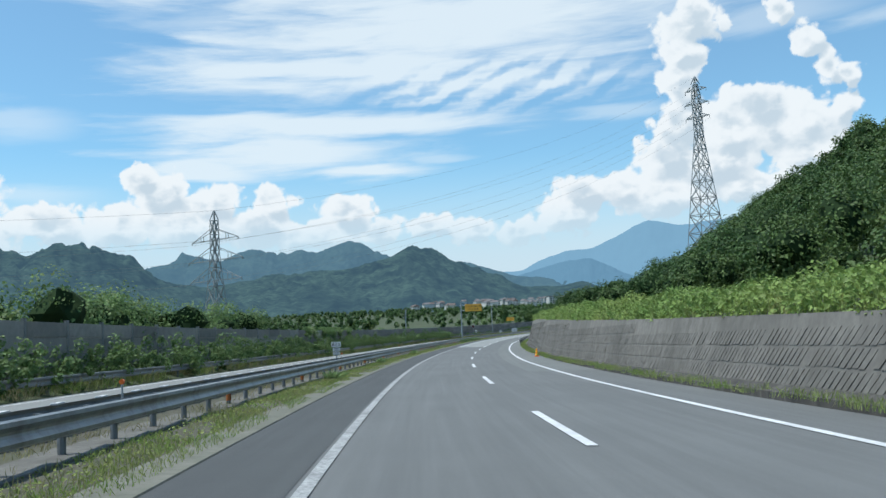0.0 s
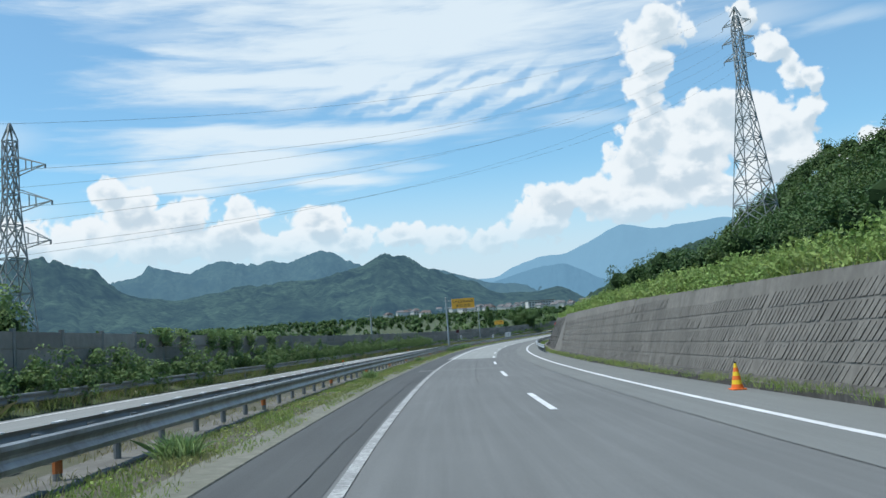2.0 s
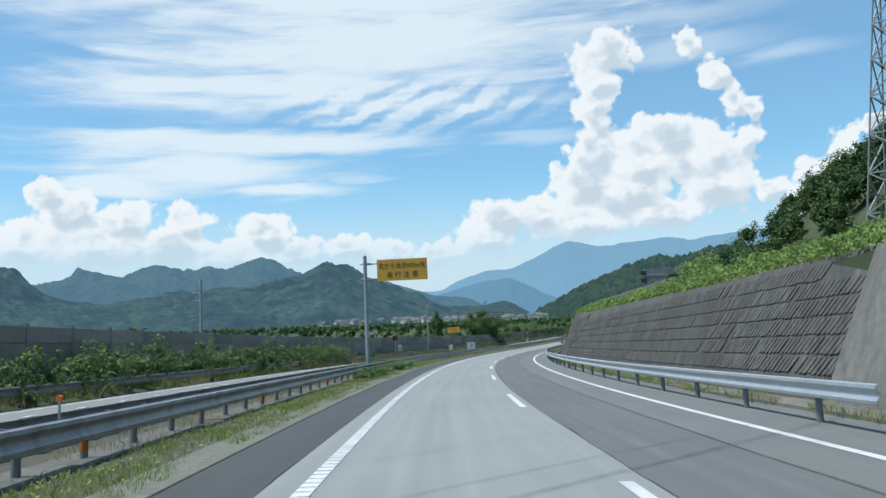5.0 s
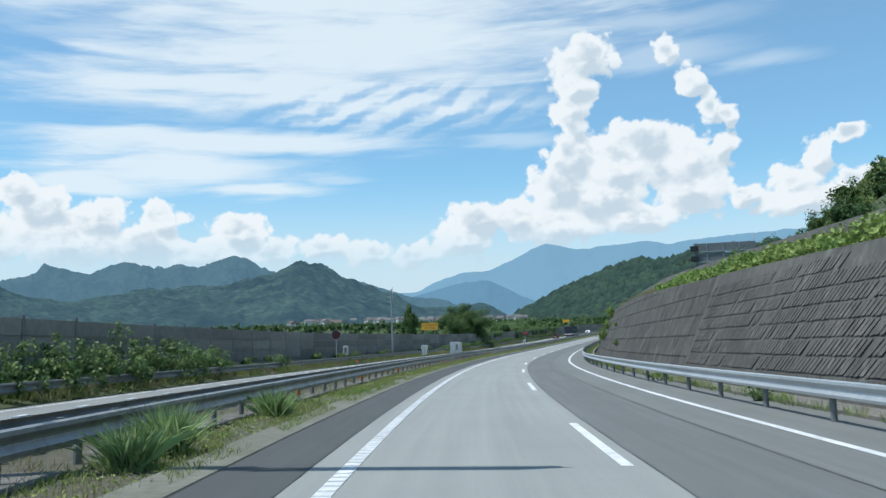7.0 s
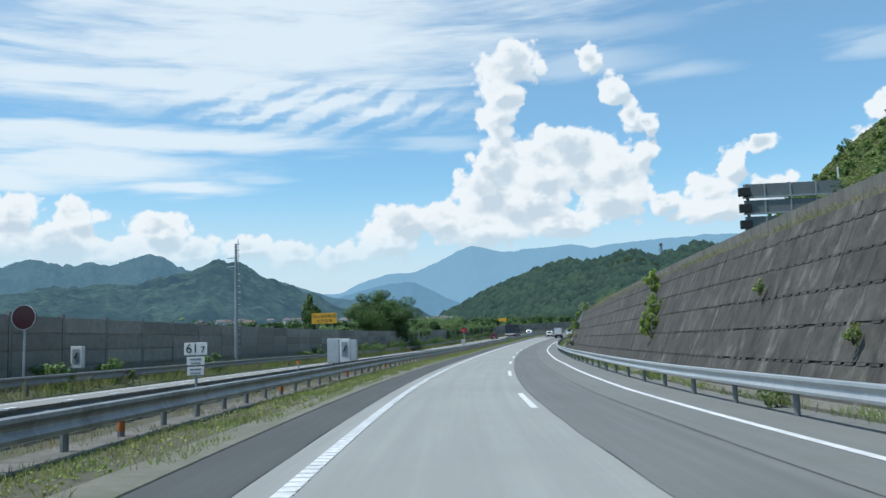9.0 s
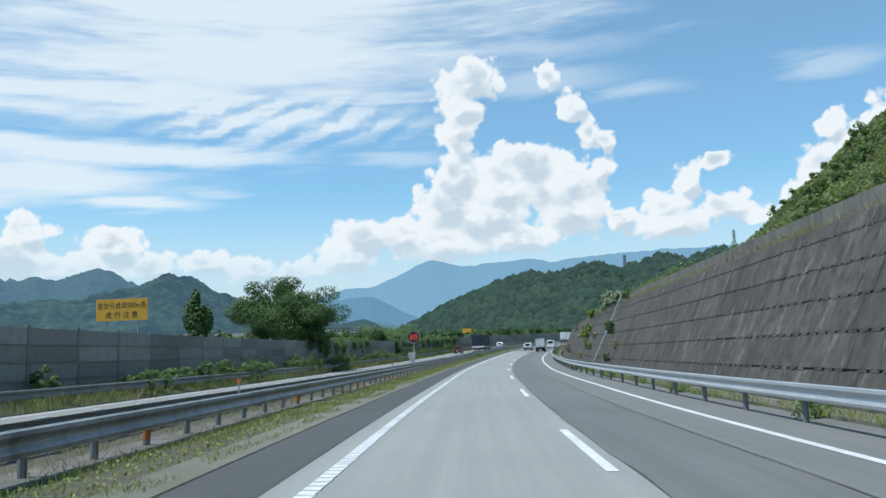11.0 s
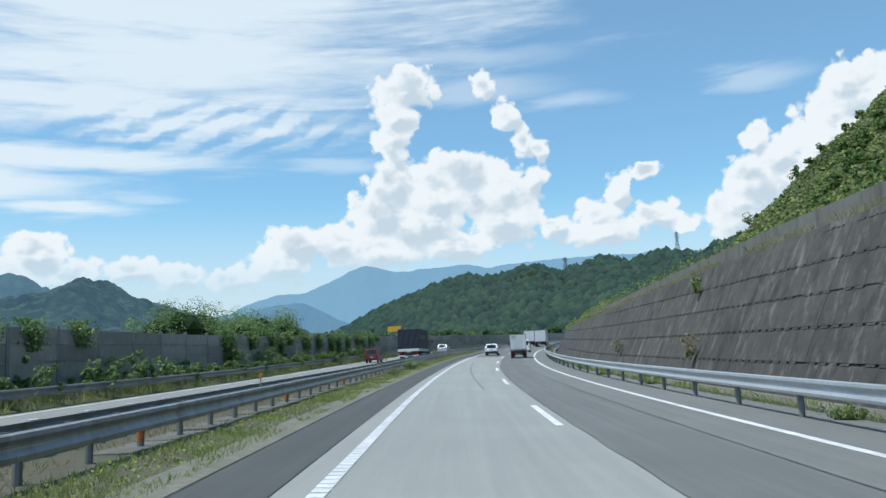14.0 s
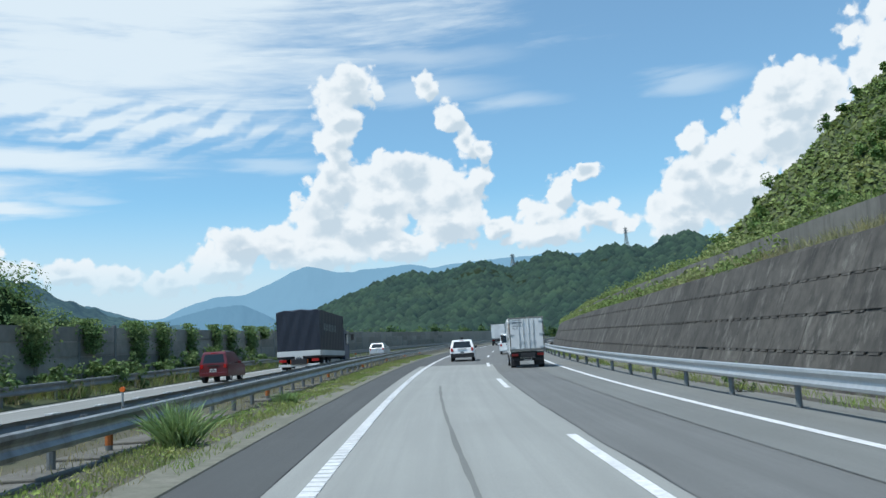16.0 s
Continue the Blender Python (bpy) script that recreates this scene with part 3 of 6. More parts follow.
def level(s, d):
    """Height of the ground over the carriageway at s, d."""
    d = np.asarray(d, float)
    z = bank(d)
    z = np.where(d < -6.2, 0.155 - 0.01 * np.clip(-6.2 - d, 0, 9), z)
    z = np.where(d < -14.9, 0.07 + 0.35 * np.clip((-14.9 - d) / 2.4, 0, 1), z)
    z = np.where(d < -30, 0.42 + np.clip(-60 - d, 0, 2500) * 0.02, z)
    c, cd = crest(s), crest_d(s)
    berm = np.interp(s, (-160, 130, 170, 700), (2.6, 2.6, 2.2, 2.2))
    up = c - 0.15 + np.clip(d - cd, 0, berm) * 0.28
    flat = np.interp(s, (-160, 60, 120, 160, 190, 214, 240, 270, 300, 325, 700), (10, 11.8, 15.7, 19.4, 30.5, 32, 30, 18.9, 14, 0.3, 0.3))
    q = d - cd - berm
    rise = np.clip(q - flat, 0, 46) * hill(s)
    cut = (np.clip(q, 0, 5) * 0.8 + np.clip(q - 5, 0, 8) * 0.42 + np.clip(q - 13, 0, 40) * 0.2) * np.interp(s, (285, 305, 325, 350, 560), (0.3, 0.4, 0.16, 0.10, 0.08))
    part_cut = np.clip((s - 285) / 25, 0, 1)
    rise = rise * (1 - part_cut) + cut * part_cut
    over = c + 0.45 + np.where(s > 160, 0.85, 0.0) + np.clip(q, 0, flat) * 0.05 + rise + np.clip(q - flat - 70, 0, 400) * 0.05
    return np.where(d > cd - 0.05, np.where(d > cd + berm, over, up), z)


def sheet_of_ground():
    near = np.concatenate([np.arange(-160, 620, 4.0), np.geomspace(620, 5900, 40)])

    def cols(s):
        cd = float(crest_d(s))
        bm_ = float(np.interp(s, (-160, 130, 170, 700), (2.6, 2.6, 2.2, 2.2)))
        return np.array([-4600, -2600, -1400, -800, -450, -250, -140, -80, -50, -36, -30, -24, -19, -17.3, -16.2, -14.9, -14.6, -12, -9, -7, -6.2, -5.6, -4.6, -3.7, -1, 2, 5, 8, cd - 0.1, cd,
                         cd + 1.0, cd + bm_ - 0.02, cd + bm_ + 0.02, cd + 6, cd + 10, cd + 16, cd + 24, cd + 36, cd + 55, cd + 85, cd + 120, cd + 240, cd + 430])

    def zz(s, d):
        return level(s, d) - np.where((d > -16) & (d < 8.5), 0.10, 0.0)

    return sheet_mesh("ground", near, cols, zz, SOIL)


ground = thing("ground", sheet_of_ground(), "green verge, valley floor and grassy hillside ground", "ground", "structure")

# carriageways
FAR_S = np.concatenate([np.arange(-160, 620, 3.0), np.arange(620, 1100, 12.0)])


def lane(name, d0, d1, lift, mat, s0=-160, s1=1100, label="", cat="road", n=3):
    ss = FAR_S[(FAR_S >= s0) & (FAR_S <= s1)]
    ss = np.unique(np.concatenate([[s0], ss, [s1]]))
    return thing(name, sheet_mesh(name, ss, np.linspace(d0, d1, n), lambda s, d: level(s, d) + lift, mat), label, cat, "structure")


lane("road", -2.4, 8.35, 0.0, ASPHALT_MID, label="grey asphalt carriageway with worn wheel tracks", n=6)
lane("shoulder", -3.05, -2.42, 0.002, ASPHALT_DARK, label="dark asphalt inner shoulder")
lane("shoulder", -2.42, -1.55, 0.005, ASPHALT_DARK, label="dark asphalt strip beside the edge line")
lane("road", -1.9, 2.48, 0.008, ASPHALT_PALE, 121.0, 431.0, "pale resurfaced lane that starts at a cross joint")
lane("road", -2.38, 2.45, 0.007, ASPHALT, 94.6, 96.2, "pale narrow repair strip across the lane")
lane("road", 4.55, 8.3, 0.006, ASPHALT, 40, 1100, "grey asphalt outer strip with a lengthwise joint")
lane("road", -14.7, -6.9, 0.01, ASPHALT_FAR, label="separate grey asphalt carriageway beyond the barrier", n=4)
verge = lane("verge", -6.85, -3.7, 0.0, GRAVEL, label="bare earth and gravel strip under the barrier", cat="ground", n=5)
thing("kerb", sweep("kerb", -160, 1100, 3.0, [(-3.72, -0.1), (-3.72, 0.13), (-3.06, 0.10), (-3.02, 0.03), (-3.02, -0.1)], KERB), "low weathered concrete kerb strip", "kerb", "structure")
thing("kerb", sweep("kerb", -160, 1100, 3.0, [(8.3, -0.5), (8.3, -0.12), (8.42, 0.0), (8.62, 0.0), (8.62, -0.5)], WALL_LOW), "low mossy concrete gutter edge", "kerb", "structure")


# painted lines
def stripe(name, d, w, s0, s1, label, group="", mat=LINE):
    ss = np.arange(s0, s1 + 1e-6, min(2.0, (s1 - s0) / 2))
    me = sheet_mesh(name, ss, np.array([d - w / 2, d + w / 2]), lambda s, q: level(s, q) + 0.013, mat)
    return thing(name, me, label, "road marking", "structure", group)


stripe("edge_line", -1.40, 0.17, -160, 121, "worn white edge line", mat=LINE_OLD)
left_line = stripe("edge_line", -1.40, 0.21, 121, 1098, "ribbed white edge line", mat=LINE_WORN)
rib_v, rib_f = [], []
for s in np.arange(121.2, 440, 0.32):
    b = len(rib_v)
    for h in (0.013, 0.021):
        rib_v += [at(a, q, float(level(s, q)) + h) for a, q in ((s, -1.50), (s + 0.2, -1.50), (s + 0.2, -1.30), (s, -1.30))]
    rib_f += [[b + i for i in f] for f in ((4, 7, 6, 5), (0, 4, 5, 1), (1, 5, 6, 2), (2, 6, 7, 3), (3, 7, 4, 0))]
tagged(under(new("raised_bar", mesh("raised_bar", np.array(rib_v), np.array(rib_f), LINE)), left_line), "raised white bars across the line", kind="stuff")
stripe("edge_line", 5.92, 0.20, -160, 1098, "solid white outer edge line")
stripe("edge_line", -14.1, 0.18, -160, 1098, "solid white edge line of the other carriageway")
DASH = np.interp(np.arange(-6, 45), (-6, 0, 3, 5, 8, 9, 10, 12, 15, 16, 18, 19, 20, 44), (-89, 19.3, 73.4, 110.3, 165.0, 183.1, 201.7, 239.8, 297.1, 316.9, 356.3, 375.9, 395.9, 866))
for far_end in DASH:
    stripe("lane_dash", 2.2, 0.17, far_end - 7.6, far_end, "white lane dash", "lane dashes")
    stripe("lane_dash", -10.6, 0.15, far_end + 3.0, far_end + 10.6, "white lane dash of the other carriageway", "other lane dashes")


# ---- barriers ----
def beam(s0, s1, d, top, depth, side, name, label, mat, group):
    """A W-section guard rail; side is +1 when its face looks to the right."""
    k = depth / 6
    zs = [top, top - 0.35 * k, top - 1.3 * k, top - 2.4 * k, top - 3.0 * k, top - 3.6 * k, top - 4.7 * k, top - 5.65 * k, top - 6 * k]
    xs = [0.02, 0.075, 0.085, 0.03, 0.02, 0.03, 0.085, 0.075, 0.02]
    face = [(d + side * x, z) for x, z in zip(xs, zs)]
    back = [(d + side * (x - 0.012), z) for x, z in reversed(list(zip(xs, zs)))]
    return thing(name, sweep(name, s0, s1, 2.0, face + back, mat, smooth=False), label, "guard rail", group=group)


def posts(s0, s1, step, d, h, r, parent, mat, below=0.1):
    bm = rod((0, 0, -below), (0, 0, h), r, n=8)
    me = bpy.data.meshes.new("post")
    bm.to_mesh(me)
    bm.free()
    me.materials.append(mat)
    for s in np.arange(s0, s1, step):
        ob = under(new("post", me), parent)
        ob.matrix_world = stand(s, d, float(level(s, d)))


left_rail = beam(-60, 640, -5.12, 0.80, 0.36, 1, "guard_rail", "weathered grey steel guard rail on round posts along the median", RAIL_STEEL, "guard rails")
posts(-30, 560, 2.0, -5.25, 0.62, 0.062, left_rail, STEEL_DULL)
# Shade on this rail's face is put in by the darker steel.
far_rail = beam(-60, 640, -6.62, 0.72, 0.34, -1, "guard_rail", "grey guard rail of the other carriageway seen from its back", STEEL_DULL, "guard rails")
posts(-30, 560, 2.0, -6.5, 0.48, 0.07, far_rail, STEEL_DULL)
cap_bm = box(0, 0, 0, 0.12, 0.34, 0.03)
cap_me = bpy.data.meshes.new("splice_plate")
cap_bm.to_mesh(cap_me)
cap_bm.free()
cap_me.materials.append(LINE)
for s in np.arange(-29, 470, 2.0):
    ob = under(new("splice_plate", cap_me), far_rail)
    ob.matrix_world = stand(s, -6.6, 0.735)
right_rail = beam(131, 640, 7.30, 0.66, 0.36, -1, "guard_rail", "bright galvanised guard rail in front of the retaining wall", STEEL, "guard rails")
posts(133.6, 640, 4.0, 7.42, 0.6, 0.07, right_rail, STEEL_DULL, 0.3)
verge_rail = beam(-60, 640, -15.5, 0.86, 0.36, 1, "guard_rail", "grey guard rail along the far verge", STEEL_DULL, "guard rails")
posts(-30, 560, 4.0, -15.62, 0.7, 0.07, verge_rail, STEEL_DULL)

# ---- retaining walls ----
def wall_band(name, s0, s1, step, prof, mat):
    """A solid wall whose profile depends on s."""
    ss = np.arange(s0, s1 + 1e-6, step)
    rows = [at(np.full(len(prof(s)), s), [q[0] for q in prof(s)], [q[1] for q in prof(s)]) for s in ss]
    k, n = len(rows[0]), len(rows)
    i, j = np.arange(n - 1)[:, None] * k, np.arange(k)[None]
    f = [tuple(q) for q in np.stack([i + j, i + k + j, i + k + (j + 1) % k, i + (j + 1) % k], -1).reshape(-1, 4)]
    f += [tuple(range(k - 1, -1, -1)), tuple(range((n - 1) * k, n * k))]
    return mesh(name, np.concatenate(rows), f, mat)


low_wall = thing("wall_low", wall_band("wall_low", -160, 136, 2.0, lambda s: [(8.5 - LOW_LEAN * 0.5, -0.5), (crest_d(s) - 0.02, crest(s)), (crest_d(s) + 0.32, crest(s)), (9.1, -0.5)], WALL_LOW),
                 "low grey concrete retaining wall with rows of slanting ribs", "retaining wall", "structure")


RIB_FACES = ((4, 5, 6, 7), (0, 1, 5, 4), (1, 2, 6, 5), (2, 3, 7, 6), (3, 0, 4, 7))


def slanted_ribs(s0, s1, face, mat, wall, near):
    """Rows of broad slanting ribs with narrow dark slots between them, proud of a leaning face."""
    vs, fs = [], []
    for s in np.arange(s0, s1, 0.27):
        top = float(crest(s))
        for r in range(int((top - 0.2) / 0.47)):
            z0 = 0.10 + r * 0.47 + rng.uniform(-0.015, 0.015)
            if rng.random() < 0.04:
                continue
            w, proud = 0.222 + rng.uniform(-0.035, 0.015), 0.022 + rng.uniform(-0.008, 0.006)
            p = [(s, z0), (s + w, z0), (s + w - 0.34, z0 + 0.39), (s - 0.34, z0 + 0.39)]
            block = [at(a, face(q) - (0.004 + deep * proud * (1.0 if k < 2 else 0.45)), q) for deep in (0, 1) for k, (a, q) in enumerate(p)]
            if near[0] <= s < near[1]:
                under(new("slanting_rib", mesh("slanting_rib", block, np.array(RIB_FACES), mat)), wall)
            else:
                b = len(vs)
                vs += block
                fs += [[b + i for i in f] for f in RIB_FACES]
    tagged(under(new("slanting_rib", mesh("slanting_rib", np.array(vs), np.array(fs), mat)), wall), "short slanting cast ribs", kind="stuff")


slanted_ribs(-20, 127, lambda z: 8.5 + LOW_LEAN * z - 0.02 * (z + 0.5) / 3, WALL_LOW, low_wall, (84, 96))
thing("kerb", wall_band("kerb", -160, 128, 2.0, lambda s: [(8.0, -0.5), (8.02, -0.02), (8.3, -0.02), (8.56, 0.14), (8.56, -0.5)], WALL), "mossy concrete footing of the low wall", "kerb", "structure")

tall_wall = thing("wall_tall", wall_band("wall_tall", 128, 700, 2.0, lambda s: [(8.86, -0.5), (9.0, -0.1), (9.0 + crest(s) / 2.2, crest(s)), (9.4 + crest(s) / 2.2, crest(s)), (9.6, -0.5)], WALL),
                  "tall leaning retaining wall of dark stained concrete panels", "retaining wall", "structure")


RIB_END = 202.0
ribbed = thing("wall_ribbed", wall_band("wall_ribbed", 130, RIB_END, 2.0, lambda s: [(8.70, -0.5), (8.82, -0.1), (8.86 + crest(s) / 2.2, crest(s) + 0.02), (9.02 + crest(s) / 2.2, crest(s) + 0.02), (9.02, -0.5)], WALL_RIB),
               "leaning dark concrete retaining wall with rows of slanting ribs", "retaining wall", "structure")
slanted_ribs(131, RIB_END - 0.3, lambda z: 8.84 + z / 2.2, WALL_RIB, ribbed, (180, 190))
ROW = 0.93


def panel_set(s0, s1, width=2.0):
    """Places of the wall's panels: the joints between them stay open."""
    out = []
    for i, s in enumerate(np.arange(s0, s1, width)):
        for r in range(6):
            z0, z1 = -0.12 + r * ROW, -0.12 + (r + 1) * ROW - 0.05
            top = float(min(crest(s), crest(s + width)))
            if z0 > top - 0.25:
                break
            out.append((s, z0, min(z1, top - 0.03), width - 0.006 - 0.022 * (i % 5 == 0)))
    return out


def panel_verts(s, z0, z1, w, tilt=0.0):
    p = [(s, z0 + 0.03), (s + w, z0 + 0.03), (s + w, z1), (s, z1)]
    return [at(a, 9.0 + b / 2.2 - h - tilt, b - h * 0.2) for h in (0.0, 0.014) for a, b in p]


QUADS = ((4, 5, 6, 7), (0, 1, 5, 4), (1, 2, 6, 5), (2, 3, 7, 6), (3, 0, 4, 7))
near_panels, rest_v, rest_f = [], [], []
for q in panel_set(RIB_END, 560):
    if 300 <= q[0] < 420:
        near_panels.append(q)
    else:
        b = len(rest_v)
        rest_v += panel_verts(*q, rng.uniform(0, 0.012))
        rest_f += [[b + i for i in f] for f in QUADS]
tagged(under(new("panel", mesh("panel", np.array(rest_v), np.array(rest_f), WALL)), tall_wall), "dark concrete facing panels", kind="stuff")
for q in near_panels:
    under(new("panel", mesh("panel", panel_verts(*q, rng.uniform(0, 0.012)), np.array(QUADS), WALL)), tall_wall)


def ledge_teeth():
    """Short blocks under each row that throw dashed shadows."""
    vs, fs = [], []
    for s in np.arange(RIB_END, 520, 0.62):
        for r in range(1, 6):
            z = -0.12 + r * ROW - 0.02
            if z > crest(s) - 0.2 or rng.random() < 0.08:
                continue
            p = [(s, z - 0.02), (s + 0.44, z - 0.02), (s + 0.44, z + 0.035), (s, z + 0.035)]
            b = len(vs)
            vs += [at(a, 9.0 + zz / 2.2 - h, zz) for h in (0.0, 0.036) for a, zz in p]
            fs += [[b + i for i in f] for f in QUADS]
    return mesh("ledge", np.array(vs), np.array(fs), WALL)


tagged(under(new("ledge", ledge_teeth()), tall_wall), "short cast ledges between the panel rows", kind="stuff")
thing("wall_parapet", wall_band("wall_parapet", 165, 560, 2.0, lambda s: [(crest_d(s) + 2.15, crest(s) + 0.1), (crest_d(s) + 2.2, crest(s) + 1.35), (crest_d(s) + 2.45, crest(s) + 1.35), (crest_d(s) + 2.5, crest(s) + 0.1)], CAP),
      "plain concrete upper wall above the planted ledge", "retaining wall", "structure")

# ---- sound wall on the far side ----
SW_D, SW_TOP = -17.6, 3.28
sound_wall = thing("wall_sound", wall_band("wall_sound", -120, 700, 4.0, lambda s: [(SW_D - 0.06, 0.2), (SW_D - 0.06, SW_TOP - 0.03), (SW_D + 0.03, SW_TOP - 0.03), (SW_D + 0.03, 0.2)], NOISE_WALL),
                   "grey concrete sound wall with posts and stacked panels", "sound wall", "structure")
for i, s in enumerate(np.arange(-60, 560, 4.0)):
    post_bm = box(0, 0, 1.55, 0.17, 0.2, 3.25)
    ob = part("wall_post", post_bm, STEEL_DULL, sound_wall)
    ob.matrix_world = stand(s, SW_D, 0.2)
board_v, board_f = [], []
for s in np.arange(-60, 560, 4.0):
    for r in range(4):
        z0 = 0.35 + r * 0.73
        p = [(s + 0.12, z0 + 0.03), (s + 3.86, z0 + 0.03), (s + 3.86, z0 + 0.70), (s + 0.14, z0 + 0.70)]
        vv = [at(a, SW_D + h + rng.uniform(0, 0.01), b) for h in (0.03, 0.075) for a, b in p]
        if 150 <= s < 440:
            under(new("sound_panel", mesh("sound_panel", vv, np.array(QUADS), NOISE_WALL)), sound_wall)
        else:
            b0 = len(board_v)
            board_v += vv
            board_f += [[b0 + i for i in f] for f in QUADS]
tagged(under(new("sound_panel", mesh("sound_panel", np.array(board_v), np.array(board_f), NOISE_WALL)), sound_wall), "stacked grey sound panels", kind="stuff")


# ---- distance ----
def bumps(a, peaks):
    """A ridge as the upper hull of rounded peaks: (bearing, elevation, width)."""
    out = np.zeros_like(a)
    for c, e, w in peaks:
        out = np.maximum(out, e - np.abs(a - c) ** 1.35 * (e / w ** 1.35) * 0.55)
    return np.maximum(out, 0.15)


def crestline(a, tops):
    """A skyline through its tops and saddles: (bearing, elevation)."""
    fine = np.linspace(a[0] - 2, a[-1] + 2, 1200)
    e = np.interp(fine, [q[0] for q in tops], [q[1] for q in tops])
    k = np.exp(-np.linspace(-2, 2, 25) ** 2)
    e = np.convolve(np.pad(e, 12, "edge"), k / k.sum(), "valid")
    return np.interp(a, fine, e)


def ridge(name, centre, dist, deep, a0, a1, peaks, mat, label, rough=0.12, n=420, rows=26, seed=0):
    az_ = np.linspace(a0, a1, n)
    prof = np.tan(np.radians(crestline(az_, peaks) if len(peaks[0]) == 2 else bumps(az_, peaks))) * dist
    vs = []
    for j in range(rows):
        t = j / (rows - 1)
        r = dist - deep * (1 - t)
        for a, h in zip(az_, prof):
            p = Vector((centre[0] + r * math.sin(radians(a)), centre[1] + r * math.cos(radians(a)), 0))
            fold = noise.fractal(Vector((p.x, p.y, seed * 100)) * 0.0042, 0.7, 2.1, 6) * rough
            fine = noise.fractal(Vector((p.x, p.y, seed * 70)) * 0.02, 0.8, 2.0, 4) * rough * 0.42
            vs.append((p.x, p.y, h * t ** 1.05 * (1 + (fold if t < 0.98 else fold * 0.35)) + fine * h * (1 - 0.8 * t ** 6) - 14 * (1 - t)))
    i = np.arange(rows - 1)[:, None] * n + np.arange(n - 1)[None]
    return thing(name, mesh(name, np.array(vs), np.stack([i, i + 1, i + n + 1, i + n], -1).reshape(-1, 4), mat, smooth=True), label, "mountain", "structure")


# Haze is painted: bluer base colours and more blue emission with distance.
HAZE_1 = distant("hill_haze_glow", (0.050, 0.076, 0.050), (0.004, 0.009, 0.010), (0.10, 0.185, 0.275), 0.40)
HAZE_2 = distant("ridge_haze_glow", (0.040, 0.058, 0.045), (0.010, 0.02, 0.022), (0.15, 0.28, 0.40), 0.52)
HAZE_3 = distant("mountain_haze_glow", (0.03, 0.05, 0.06), (0.025, 0.045, 0.055), (0.20, 0.38, 0.56), 0.62)
HAZE_4 = distant("far_mountain_haze_glow", (0.03, 0.05, 0.06), (0.025, 0.045, 0.055), (0.25, 0.44, 0.62), 0.75)
ridge("backdrop_hill", (0, 0), 2650, 1750, -48, 16, ((-48, 4.4), (-42, 4.8), (-34, 4.3), (-27.5, 4.9), (-23.9, 6.0), (-22.0, 5.5), (-18.4, 3.6), (-15.5, 3.1), (-11.0, 4.0), (-7.2, 3.95), (-4.0, 4.65), (-2.2, 5.35), (-0.3, 4.9), (1.7, 3.75), (3.5, 3.1), (5.6, 2.25), (8.3, 2.15), (9.8, 2.45), (11.6, 1.4), (16, 0.8)), HAZE_1, "wooded green hill across the valley, light haze put into its colour", 0.20, seed=1)
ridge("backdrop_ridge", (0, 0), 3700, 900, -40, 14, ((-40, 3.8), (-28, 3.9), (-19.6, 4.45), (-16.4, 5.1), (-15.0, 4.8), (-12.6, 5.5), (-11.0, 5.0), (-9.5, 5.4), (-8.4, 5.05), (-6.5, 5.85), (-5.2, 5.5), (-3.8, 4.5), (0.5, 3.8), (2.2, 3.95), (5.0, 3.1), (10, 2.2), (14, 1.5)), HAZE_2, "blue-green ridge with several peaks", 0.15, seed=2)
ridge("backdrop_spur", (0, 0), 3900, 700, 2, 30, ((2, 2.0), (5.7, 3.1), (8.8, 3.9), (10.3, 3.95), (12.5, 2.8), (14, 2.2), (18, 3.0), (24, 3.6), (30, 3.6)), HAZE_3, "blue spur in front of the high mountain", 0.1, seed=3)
ridge("backdrop_mountain", (0, 0), 4550, 700, -2, 60, ((-2, 3.2), (3.5, 3.3), (5.7, 3.35), (6.7, 3.9), (8.9, 4.5), (10.4, 4.5), (12.4, 5.35), (14.3, 6.2), (16.2, 5.7), (18.5, 5.95), (21.0, 6.05), (22.2, 5.75), (24.8, 6.0), (28.9, 6.15), (33, 6.2), (38, 5.8), (46, 6.0), (60, 6.0)), HAZE_4, "high blue mountain faded by haze put into its colour", 0.06, seed=4)

# wooded hill ahead
HILL_EYE, HILL_R, HILL_DEEP = (17.0, 211.0), 1420.0, 700.0
HILL_PEAKS = ((21.5, 5.0, 7.5), (25.5, 5.4, 8), (30, 5.65, 8), (34, 5.95, 8), (37.8, 6.3, 6.0), (42, 5.2, 8), (50, 5.5, 10), (18.4, 4.1, 4.5))
ridge("backdrop_woods", HILL_EYE, HILL_R, HILL_DEEP, 12, 60, HILL_PEAKS, CANOPY, "dark green wooded hill beyond the bend", 0.10, seed=5)
ha = rng.uniform(12.5, 56, 9000)
ht = rng.random(9000) ** 0.8
hr = HILL_R - HILL_DEEP * (1 - ht)
hz = np.tan(np.radians(bumps(ha, HILL_PEAKS))) * HILL_R * ht ** 1.05 - 14 * (1 - ht)
hc = np.stack([HILL_EYE[0] + hr * np.sin(np.radians(ha)), HILL_EYE[1] + hr * np.cos(np.radians(ha)), hz + 1.0], -1)
hrad = rng.uniform(5.0, 9.5, (9000, 1)) * np.array([[1, 1, 1.15]]) * rng.uniform(0.8, 1.2, (9000, 3))
v, f = lumps_mesh(hc, hrad, 1, 0.22)
HILL_WOODS = material("haze_glow_canopy", (0.020, 0.036, 0.017), 0.95, (0.012, 0.024, 0.013), 0.3, 0.012, 0.8, 0.0, third=(0.028, 0.044, 0.018), island=0.45, spec=0.1)
# A faint blue emission stands in for haze in front of the woods.
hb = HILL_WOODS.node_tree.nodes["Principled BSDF"]
